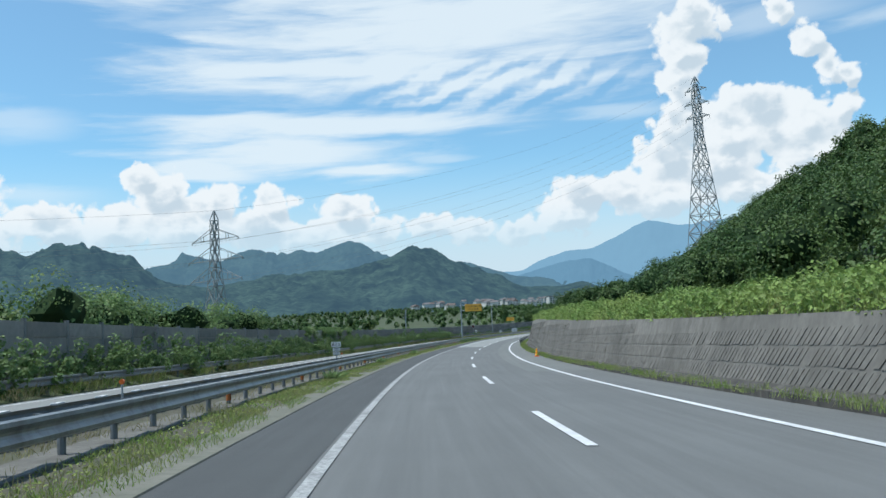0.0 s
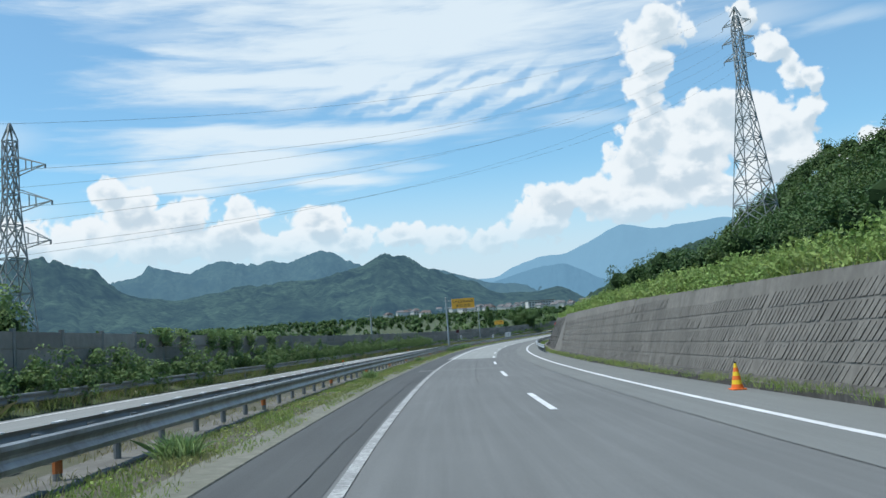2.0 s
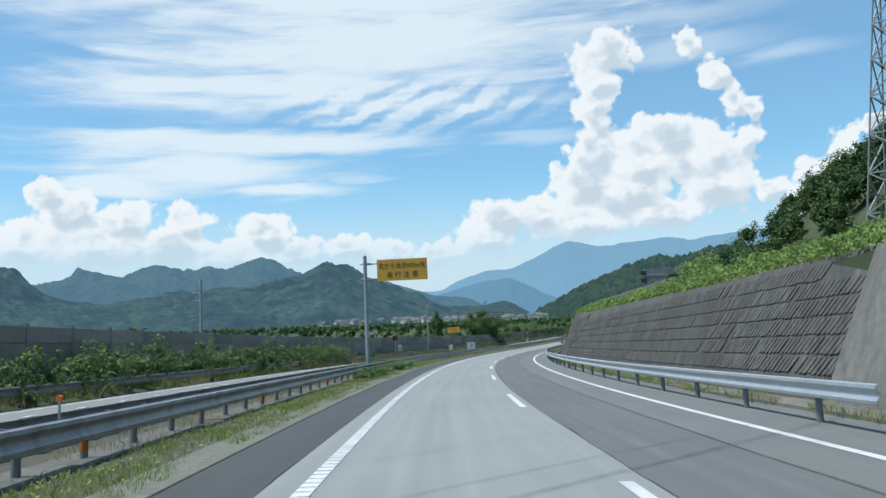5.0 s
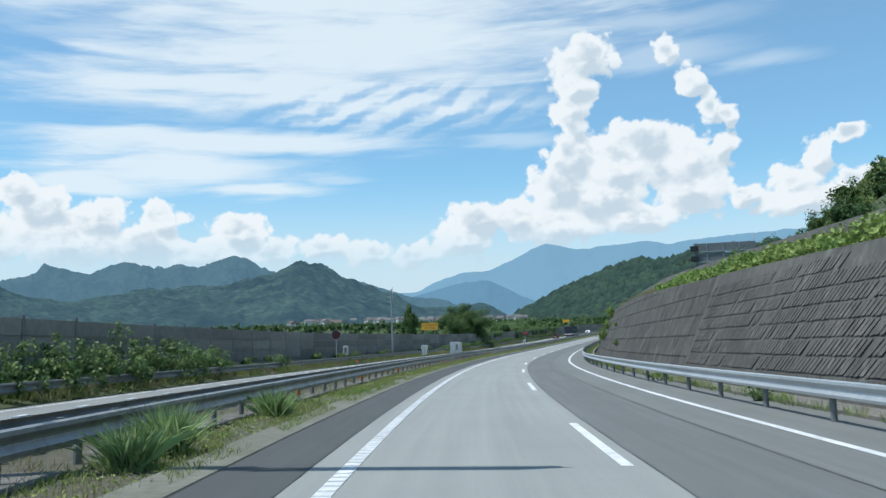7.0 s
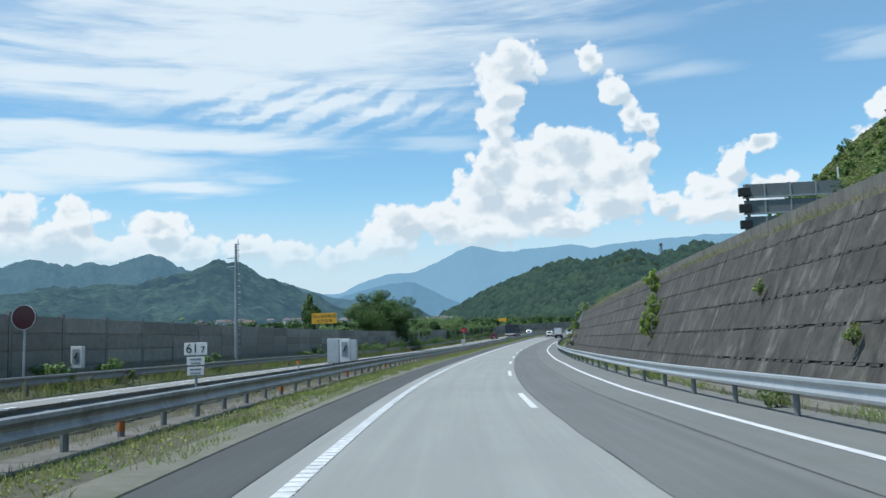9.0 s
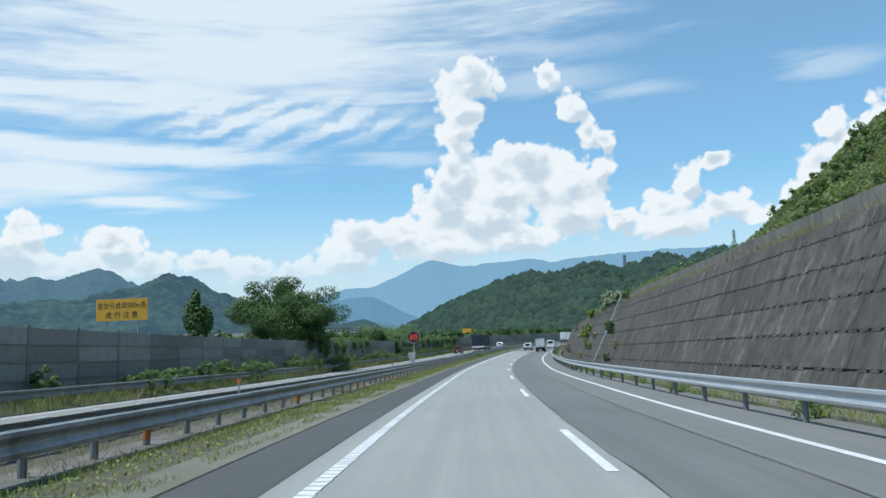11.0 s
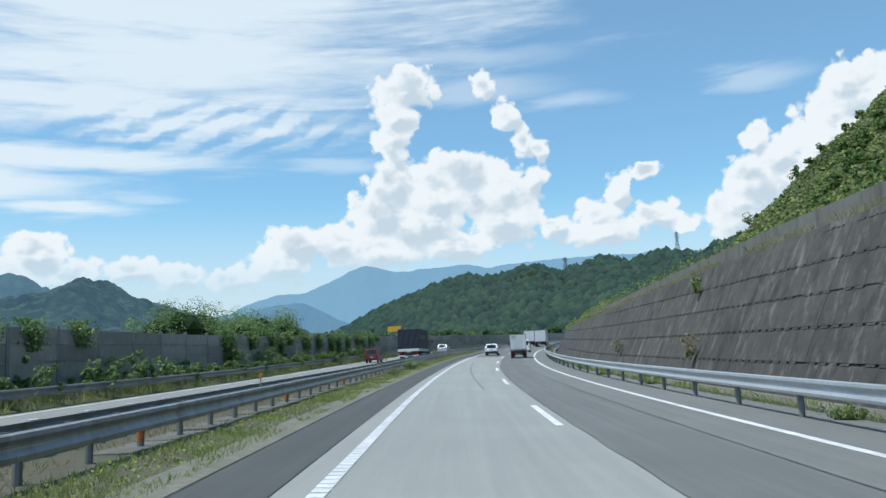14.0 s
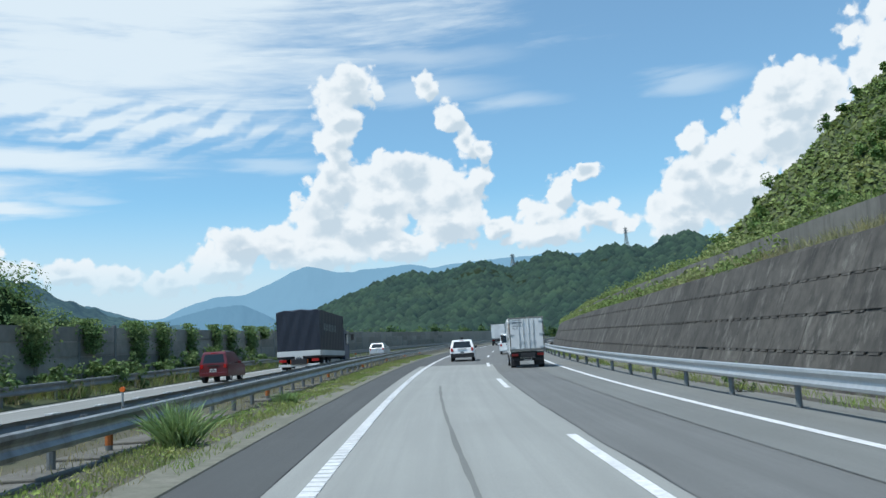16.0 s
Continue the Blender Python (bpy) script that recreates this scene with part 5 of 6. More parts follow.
BAND = plain("faded_orange_band", (0.42, 0.13, 0.03), 0.6, wear=0.4)
ORANGE = plain("orange_plastic", (0.75, 0.15, 0.015), 0.5)
YELLOW_TAPE = plain("yellow_reflector", (0.8, 0.55, 0.02), 0.4)
POLE_GREY = plain("grey_painted_pole", (0.30, 0.34, 0.36), 0.5, 0.2, wear=0.2)
ROOF_TILE = material("roof_tiles", (0.16, 0.15, 0.15), 0.8, (0.10, 0.095, 0.095), 0.8, 0.05, 0.7, 0.0)
ROOF_RED = material("rust_roof", (0.12, 0.092, 0.08), 0.8, (0.09, 0.075, 0.068), 0.8, 0.05, 0.7, 0.0)
HOUSE = material("house_wall", (0.60, 0.58, 0.54), 0.85, (0.5, 0.48, 0.45), 0.5, 0.05, 0.6, 0.0)
INK = plain("dark_ink", (0.05, 0.05, 0.055), 0.6)
BADGE = plain("brown_badge", (0.16, 0.09, 0.045), 0.5)


# ---- vehicles: +y is forwards, the tail at y = 0 ----
def wheel(parent, x, y, r, w):
    side = 1 if x > 0 else -1
    ob = part("wheel", rod((x - w / 2, y, r), (x + w / 2, y, r), r, n=22), RUBBER, parent, "black tyre")
    part("rim", rod((x + side * (w / 2 - 0.02), y, r), (x + side * (w / 2 + 0.012), y, r), r * 0.58, r * 0.5, 16), CHROME, ob, "grey steel rim")


def loft(side, half, shoulder, roof, n_round=3):
    """A car shell from its side outline (y, z): the flanks lean in above the shoulder."""
    zmax = max(z for _, z in side)
    xs = []
    k = len(side)
    bm = bmesh.new()
    rings = []
    for f, inset in ((-1.0, 0.05), (-1.0, 0.0), (1.0, 0.0), (1.0, 0.05)):
        ring = []
        cy = sum(y for y, _ in side) / k
        cz = sum(z for _, z in side) / k
        for y, z in side:
            h = half - max(0.0, z - shoulder) / (zmax - shoulder) * (half - roof)
            x = f * (h - (0.0 if inset else 0.05) * 0.0)
            if inset:
                ring.append(bm.verts.new((f * h, cy + (y - cy) * 0.985, cz + (z - cz) * 0.97)))
            else:
                ring.append(bm.verts.new((f * (h - 0.05), y, z)))
        rings.append(ring)
    for a, b in zip(rings, rings[1:]):
        for i in range(k):
            bm.faces.new((a[i], a[(i + 1) % k], b[(i + 1) % k], b[i]))
    bm.faces.new(rings[0][::-1])
    bm.faces.new(rings[-1])
    bmesh.ops.recalc_face_normals(bm, faces=bm.faces[:])
    return bm


def plate_bars(parent, y, z, mat, w=0.33, h=0.165):
    ob = part("number_plate", box(0, y, z, w, 0.02, h), mat, parent, "number plate with unreadable dark bars", 0.004)
    part("plate_bar", box(0, y - 0.012, z + h * 0.28, w * 0.5, 0.006, h * 0.16), INK, ob)
    part("plate_bar", box(0, y - 0.012, z - h * 0.12, w * 0.8, 0.006, h * 0.36), INK, ob)


def car(name, m, paint, length, half, height, label, boxy=False, cladding=False, yellow=False, rack=False):
    ob = empty(name, m, label, "car", "traffic")
    hood = length - (0.75 if boxy else 1.05)
    top = height
    if boxy:
        side = [(0.06, 0.30), (0.0, 0.55), (0.02, 0.95), (0.16, top - 0.12), (0.3, top - 0.02), (1.5, top), (hood - 0.75, top - 0.05), (hood - 0.1, 1.02), (length - 0.1, 0.86), (length, 0.5), (length - 0.06, 0.28)]
    else:
        side = [(0.08, 0.28), (0.0, 0.55), (0.05, 0.88), (0.42, top - 0.10), (0.62, top - 0.02), (1.6, top), (hood - 1.0, top - 0.07), (hood - 0.05, 0.96), (length - 0.15, 0.80), (length, 0.52), (length - 0.08, 0.26)]
    part("body", loft(side, half, 0.9, half - 0.17), paint, ob)
    (y0, z0), (y1, z1) = side[2], side[3]

    def back(fx, a, b, lift=0.012):
        """A panel on the tailgate between the fractions a and b of its height."""
        bm = bmesh.new()
        pts = []
        for t in (a, b):
            z, y = z0 + (z1 - z0) * t, y0 + (y1 - y0) * t
            w = (half - max(0, z - 0.9) / (top - 0.9) * 0.17 - 0.05) * fx
            pts.append(((-w, y - lift, z), (w, y - lift, z)))
        order = (pts[0][0], pts[0][1], pts[1][1], pts[1][0])
        front = [bm.verts.new(p) for p in order]
        rear = [bm.verts.new((p[0], p[1] + 0.03, p[2])) for p in order]
        bm.faces.new(front)
        bm.faces.new(rear[::-1])
        for i in range(4):
            bm.faces.new((front[i], rear[i], rear[(i + 1) % 4], front[(i + 1) % 4]))
        return bm

    part("rear_window", back(0.84, 0.10, 0.92), GLASS, ob, "dark tinted rear window")
    for f in (-1, 1):
        bm = bmesh.new()
        zs = (0.95, top - 0.14)
        ys = (y1 + 0.25, hood - 0.95) if not boxy else (y1 + 0.2, hood - 0.6)
        x0, x1 = f * (half - 0.012), f * (half - 0.15)
        q = [(x0, ys[0] - 0.1, zs[0]), (x0, ys[1] + 0.55, zs[0]), (x1, ys[1], zs[1]), (x1, ys[0], zs[1])]
        front = [bm.verts.new(p) for p in q]
        rear = [bm.verts.new((p[0] - f * 0.04, p[1], p[2])) for p in q]
        bm.faces.new(front)
        bm.faces.new(rear[::-1])
        for i in range(4):
            bm.faces.new((front[i], rear[i], rear[(i + 1) % 4], front[(i + 1) % 4]))
        bmesh.ops.recalc_face_normals(bm, faces=bm.faces[:])
        part("side_window", bm, GLASS, ob, "dark side window")
        part("tail_lamp", box(f * (half - 0.13), 0.03, 0.82, 0.15, 0.1, 0.24 if not boxy else 0.2), TAIL_RED, ob, "red tail lamp", 0.02)
        part("door_mirror", box(f * (half + 0.09), hood - 0.75, 1.0, 0.18, 0.12, 0.15), BLACK_PLASTIC if cladding else paint, ob, "door mirror", 0.03)
        for y in (0.62, length - 0.78):
            wheel(ob, f * (half - 0.11), y, 0.30, 0.18)
    part("rear_bumper", box(0, 0.05, 0.42, half * 1.92, 0.2, 0.30 if cladding else 0.2), BLACK_PLASTIC if cladding else paint, ob, "rear bumper", 0.04)
    part("tailgate_handle", box(0, 0.0, 0.86, 0.62, 0.05, 0.05), BLACK_PLASTIC, ob, "dark handle strip", 0.01)
    part("brake_lamp", box(0, y1 + 0.02, z1 + 0.02, 0.3, 0.04, 0.03), TAIL_RED, ob, "high red brake lamp")
    plate_bars(ob, -0.055 if not boxy else -0.05, 0.62, PLATE_YELLOW if yellow else PLATE)
    if rack:
        part("roof_lamp", box(0, 1.0, top + 0.09, 0.22, 0.14, 0.16), BLACK_PLASTIC, ob, "small roof unit", 0.03)
    return ob


def box_truck(name, m, half, floor, top, length, label, frame_mat=BOX_FRAME, lettered=False, cab_h=2.1, group="traffic"):
    ob = empty(name, m, label, "truck", group)
    mid = (floor + top) / 2
    body = part("cargo_box", box(0, length / 2, mid, half * 2, length, top - floor), BOX_WHITE, ob, "white insulated cargo box", 0.03)
    for x, z, w, h in ((0, top - 0.035, half * 2 + 0.02, 0.07), (0, floor + 0.06, half * 2 + 0.02, 0.12), (-half + 0.025, mid, 0.06, top - floor - 0.18), (half - 0.025, mid, 0.06, top - floor - 0.18)):
        part("door_frame", box(x, -0.012, z, w, 0.045, h), frame_mat, body, "grey metal door frame", 0.008)
    for f in (-1, 1):
        part("rear_door", box(f * (half / 2 - 0.03), -0.022, mid + 0.02, half - 0.07, 0.03, top - floor - 0.22), BOX_WHITE, body, "white rear door", 0.008)
        for x in (0.14, half * 0.42):
            bar = part("locking_bar", rod((f * x, -0.055, floor + 0.16), (f * x, -0.055, top - 0.1), 0.016), CHROME, body, "vertical steel locking bar")
            for z in (0.22, 0.5, 0.8):
                part("bar_bracket", box(f * x, -0.05, floor + (top - floor) * z, 0.11, 0.03, 0.05), CHROME, bar, "", 0.006)
        part("door_handle", box(f * half * 0.28, -0.065, floor + 0.52, half * 0.42, 0.025, 0.035), CHROME, body, "steel door handle", 0.008)
        for z in (0.12, 0.5, 0.88):
            part("hinge", box(f * (half - 0.12), -0.05, floor + (top - floor) * z, 0.26, 0.03, 0.07), CHROME, body, "steel strap hinge", 0.01)
        part("tail_lamp", box(f * (half - 0.24), 0.10, floor - 0.17, 0.34, 0.07, 0.13), TAIL_RED, ob, "red tail lamp", 0.012)
        part("mud_flap", box(f * (half - 0.26), 0.55, floor - 0.48, 0.46, 0.02, 0.5), BLACK_PLASTIC, ob, "black mud flap")
        for y in (0.95, length + 0.75):
            wheel(ob, f * (half - 0.16), y, 0.38, 0.26)
    part("chassis", box(0, length / 2 + 0.4, floor - 0.2, 0.75, length + 1.2, 0.24), BLACK_PLASTIC, ob, "black chassis frame", 0.02)
    part("under_guard", box(0, 0.16, floor - 0.42, half * 1.7, 0.1, 0.13), BLACK_PLASTIC, ob, "black rear under-run bar", 0.015)
    part("underside", box(0, 0.3, floor - 0.14, half * 1.9, 0.3, 0.22), BLACK_PLASTIC, ob, "dark tail beam", 0.02)
    plate_bars(ob, 0.09, floor - 0.36, PLATE, 0.4, 0.2)
    cab = part("cab", loft([(length + 0.1, 0.45), (length + 0.1, cab_h), (length + 0.35, cab_h + 0.08), (length + 1.15, cab_h), (length + 1.62, 1.25), (length + 1.7, 0.5)], half - 0.12, 1.2, half - 0.22), WHITE_PAINT, ob, "white truck cab")
    for f in (-1, 1):
        part("side_window", box(f * (half - 0.165), length + 0.85, cab_h - 0.42, 0.05, 0.7, 0.55), GLASS, cab, "dark cab window", 0.02)
        arm = part("mirror_arm", rod((f * (half - 0.15), length + 1.5, 1.75), (f * (half + 0.16), length + 1.55, 1.62), 0.015), BLACK_PLASTIC, cab)
        part("mirror", box(f * (half + 0.2), length + 1.55, 1.72, 0.17, 0.08, 0.36), BLACK_PLASTIC, arm, "black door mirror", 0.03)
    if lettered:
        part("side_door", box(-half - 0.012, length * 0.66, mid + 0.02, 0.04, length * 0.27, top - floor - 0.3), BOX_WHITE, body, "sliding side door", 0.01)
        for y in (0.525, 0.79):
            part("door_rail", box(-half - 0.03, length * y, mid, 0.03, 0.04, top - floor - 0.25), CHROME, body)
        part("side_handle", box(-half - 0.025, length * 0.42, floor + 0.72, 0.04, 0.52, 0.14), BOX_FRAME, body, "recessed grey handle", 0.01)
        disc = part("badge", rod((-half - 0.014, 0.55, top - 0.62), (-half + 0.01, 0.55, top - 0.62), 0.33, n=32), BADGE, body, "round brown badge with two white characters")
        turn = Matrix.Translation((-half - 0.02, 0.55, top - 0.5)) @ pose(0, 0, 0, 90, 0, -90)
        lettering("character", "和", 0.27, SIGN_WHITE, disc, turn)
        lettering("character", "牛", 0.27, SIGN_WHITE, disc, Matrix.Translation((-half - 0.02, 0.5, top - 0.74)) @ pose(0, 0, 0, 90, 0, -90))
        for z, w, h in ((1.62, 0.46, 0.03), (1.5, 0.5, 0.11), (1.38, 0.46, 0.03), (1.31, 0.5, 0.04)):
            part("print_bar", box(-half * 0.52, -0.04, floor + z, w, 0.006, h * 0.7), PALE_MARK, body, "unreadable grey print")
        lettering("lettering", "No. 2", 0.11, INK, body, pose(-half * 0.66, -0.042, floor + 1.2, 90, 0, 0))
    return ob


def tarp_truck(m):
    half, floor, top, length = 1.23, 1.12, 3.62, 8.6
    ob = empty("tarpaulin_truck", m, "long truck under a navy tarpaulin with white side boards", "truck", "traffic")
    bm = bmesh.new()
    bmesh.ops.create_grid(bm, x_segments=1, y_segments=1, size=0.5)
    bm.clear()
    nx, ny = 14, 40
    top_v = {}
    for i in range(nx + 1):
        for j in range(ny + 1):
            x, y = (i / nx * 2 - 1) * half, j / ny * length
            sag = 0.05 * math.sin(j * 1.9) * (1 - abs(x / half)) - 0.10 * max(0, 1 - j / 2.0) * (0.6 + 0.4 * math.cos(i * 1.2))
            top_v[i, j] = bm.verts.new((x, y, top + sag - 0.05 * (abs(x) / half) ** 6))
    for i in range(nx):
        for j in range(ny):
            bm.faces.new((top_v[i, j], top_v[i + 1, j], top_v[i + 1, j + 1], top_v[i, j + 1]))

    def skirt(keys, out):
        rows = [[top_v[k] for k in keys]]
        for r in range(1, 10):
            t = r / 9
            rows.append([bm.verts.new((v.co.x + out[0] * 0.012 * math.sin(k * 1.3 + r * 0.9), v.co.y + out[1] * 0.016 * math.sin(k * 1.7 + r * 0.8), v.co.z + (floor - 0.05 - v.co.z) * t)) for k, v in enumerate(rows[0])])
        for a, b in zip(rows, rows[1:]):
            for k in range(len(a) - 1):
                bm.faces.new((a[k], a[k + 1], b[k + 1], b[k]))

    skirt([(i, 0) for i in range(nx + 1)], (0, -1))
    skirt([(i, ny) for i in range(nx + 1)], (0, 1))
    skirt([(0, j) for j in range(ny + 1)], (-1, 0))
    skirt([(nx, j) for j in range(ny + 1)], (1, 0))
    bmesh.ops.recalc_face_normals(bm, faces=bm.faces[:])
    tarp = part("tarpaulin", bm, TARP, ob, "navy tarpaulin with slack folds")
    for k in range(8):
        part("print_bar", box(half + 0.045, 1.2 + k * 0.55, top - 1.0, 0.012, 0.26, 0.42), PALE_MARK, tarp, "faded unreadable lettering")
        part("print_bar", box(-half - 0.045, 1.2 + k * 0.55, top - 1.0, 0.012, 0.26, 0.42), PALE_MARK, tarp, "faded unreadable lettering")
    part("load_bed", box(0, length / 2, floor - 0.17, half * 2, length, 0.14), BLACK_PLASTIC, ob, "dark load bed", 0.02)
    for f in (-1, 1):
        for k in range(3):
            part("side_board", box(f * (half + 0.015), 1.45 + k * 2.85, floor + 0.03, 0.04, 2.75, 0.3), SIGN_WHITE, ob, "white drop-side board", 0.01)
        part("tail_lamp", box(f * 0.92, -0.03, floor - 0.36, 0.42, 0.06, 0.14), TAIL_RED, ob, "red tail lamp", 0.012)
        for y in (1.3, 2.55, 7.9):
            wheel(ob, f * (half - 0.2), y, 0.47, 0.3)
        part("side_guard", box(f * (half - 0.04), 5.2, 0.62, 0.05, 3.4, 0.32), STEEL, ob, "silver side guard", 0.01)
    part("tail_board", box(0, -0.03, floor + 0.03, half * 2, 0.05, 0.3), SIGN_WHITE, ob, "scuffed white tail board", 0.012)
    warn = part("warning_board", box(0, -0.02, floor - 0.42, 1.0, 0.04, 0.2), ORANGE, ob, "orange striped warning board", 0.006)
    for k in range(4):
        part("stripe", box(-0.36 + k * 0.24, -0.045, floor - 0.42, 0.08, 0.006, 0.17), YELLOW_TAPE, warn, "yellow stripe")
    part("rear_bumper", box(0, 0.0, floor - 0.62, half * 1.9, 0.1, 0.14), SIGN_WHITE, ob, "white rear bumper bar", 0.015)
    part("chassis", box(0, length / 2 + 0.6, floor - 0.42, 0.9, length + 1.6, 0.3), BLACK_PLASTIC, ob, "black chassis frame", 0.02)
    cab = part("cab", loft([(length + 0.25, 0.5), (length + 0.25, 2.75), (length + 0.5, 2.85), (length + 1.9, 2.7), (length + 2.2, 1.5), (length + 2.25, 0.5)], half, 1.6, half - 0.08), plain("blue_cab_paint", (0.03, 0.05, 0.12), 0.35), ob, "dark blue truck cab")
    for f in (-1, 1):
        part("side_window", box(f * (half - 0.03), length + 1.5, 2.1, 0.05, 0.9, 0.7), GLASS, cab, "dark cab window", 0.02)
        arm = part("mirror_arm", rod((f * half, length + 2.1, 2.5), (f * (half + 0.22), length + 2.15, 2.4), 0.02), BLACK_PLASTIC, cab)
        part("mirror", box(f * (half + 0.26), length + 2.15, 2.25, 0.2, 0.1, 0.45), BLACK_PLASTIC, arm, "black door mirror", 0.03)
    plate_bars(ob, -0.06, floor - 0.22, PLATE, 0.44, 0.2)
    return ob


def road_pose(s, d):
    return stand(s, d, float(level(s, d)) + 0.012)


tarp_truck(road_pose(427, -8.4))
car("small_van", road_pose(423, -12.0), RED_PAINT, 3.4, 0.74, 1.6, "dark red boxy small van with black windows", True)
car("estate_car", road_pose(438.5, 0.5), WHITE_PAINT, 4.3, 0.84, 1.52, "white estate car with black lower bumper", False, True, False, True)
box_truck("box_truck", road_pose(424, 4.2), 0.9, 0.85, 2.62, 3.2, "white insulated box truck with two rear doors and grey frame", lettered=True)
car("hatchback", road_pose(470, -10.4), SILVER_PAINT, 3.9, 0.82, 1.5, "silver hatchback on the other carriageway")
box_truck("box_truck", road_pose(515, 0.2), 1.15, 1.05, 3.45, 5.6, "tall white box truck far ahead", STEEL_DULL)
box_truck("box_truck", road_pose(505, 3.6), 1.15, 1.05, 3.45, 5.6, "grey-white box truck far ahead", BOX_FRAME)
car("minivan", road_pose(455, 4.05), WHITE_PAINT, 4.6, 0.86, 1.85, "white minivan with a wide rear window", True)


# ---- signs and roadside equipment ----
def sign_board(parent, cx, cz, w, h, mat, lines, y=-0.02, border=None):
    b = part("board", box(cx, y, cz, w, 0.035, h), mat, parent, "flat sign board", 0.006)
    part("board_rim", box(cx, y + 0.03, cz, w * 0.98, 0.03, 0.06), STEEL, b, "rear stiffener")
    for text, size, x, z, sq in lines:
        lettering("lettering", text, size, SIGN_BLACK, b, pose(cx + x, y - 0.022, cz + z, 90, 0, 0), squeeze=sq)
    return b


def merge_sign():
    ob = empty("overhead_sign", stand(174.5, -6.2, 0.1), "yellow merging warning board on a tall grey cantilever pole", "sign")
    part("pole", rod((0, 0, -0.2), (0, 0, 8.0), 0.155, 0.13, 16), POLE_GREY, ob, "grey round steel pole")
    part("pole_cap", rod((0, 0, 8.0), (0, 0, 8.07), 0.14, 0.06, 16), POLE_GREY, ob)
    for z in (6.4, 7.45):
        arm = part("arm", rod((-0.35, 0, z), (4.3, 0, z), 0.05, n=10), POLE_GREY, ob, "grey cantilever arm")
        part("clamp", box(0.28, 0, z, 0.3, 0.2, 0.16), POLE_GREY, arm, "bolted clamp", 0.03)
    sign_board(ob, 2.6, 6.95, 3.5, 1.5, SIGN_YELLOW, (("左から合流600m先", 0.46, 0, 0.27, 0.86), ("走 行 注 意", 0.46, 0, -0.36, 1.0)), -0.09)


def second_sign():
    ob = empty("merge_sign", stand(304, -19.2, 0.3), "yellow merging warning board on two posts behind the sound wall", "sign")
    for x in (-0.9, 0.9):
        part("post", rod((x, 0.05, -0.2), (x, 0.05, 4.8), 0.05), POLE_GREY, ob, "grey post")
    sign_board(ob, 0, 4.35, 2.9, 1.2, SIGN_YELLOW, (("左から合流500m先", 0.40, 0, 0.22, 0.84), ("走 行 注 意", 0.38, 0, -0.3, 1.0)))


def far_small_sign():
    ob = empty("merge_sign", stand(500, -26, 0.3), "small yellow board far ahead beside the sound wall", "sign")
    for x in (-0.8, 0.8):
        part("post", rod((x, 0.05, -0.2), (x, 0.05, 5.2), 0.05), POLE_GREY, ob, "grey post")
    part("board", box(0, 0, 4.8, 2.8, 0.04, 1.1), SIGN_YELLOW, ob, "yellow board", 0.006)


merge_sign()
second_sign()
far_small_sign()


def kilometre_post(s, digits, small, z=1.52, d=-5.9):
    ob = empty("kilometre_post", stand(s, d, 0.1), "white kilometre plate with black digits above blank plates", "sign", "kilometre posts")
    part("post", rod((0, 0.02, -0.15), (0, 0.02, z + 0.1), 0.035), POLE_GREY, ob, "grey post")
    p_ = part("plate", box(0, -0.02, z, 0.56, 0.02, 0.30), SIGN_WHITE, ob, "white plate", 0.005)
    lettering("digits", digits, 0.31, SIGN_BLACK, p_, pose(-0.085, -0.033, z, 90, 0, 0))
    lettering("digit", small, 0.22, SIGN_BLACK, p_, pose(0.175, -0.033, z - 0.03, 90, 0, 0))
    for k in (0.29, 0.53):
        q_ = part("small_plate", box(0, -0.02, z - k, 0.46 - k * 0.1, 0.02, 0.2), SIGN_WHITE, ob, "small worn white plate", 0.005)
        part("print_bar", box(0, -0.033, z - k + 0.04, 0.28, 0.004, 0.04), PALE_MARK, q_, "unreadable print")
        part("print_bar", box(0, -0.033, z - k - 0.05, 0.24, 0.004, 0.03), PALE_MARK, q_, "unreadable print")
    return ob


kilometre_post(49.3, "61", "5")
kilometre_post(231.9, "61", "7")
kilometre_post(326.2, "61", "8", 1.48, -5.5)


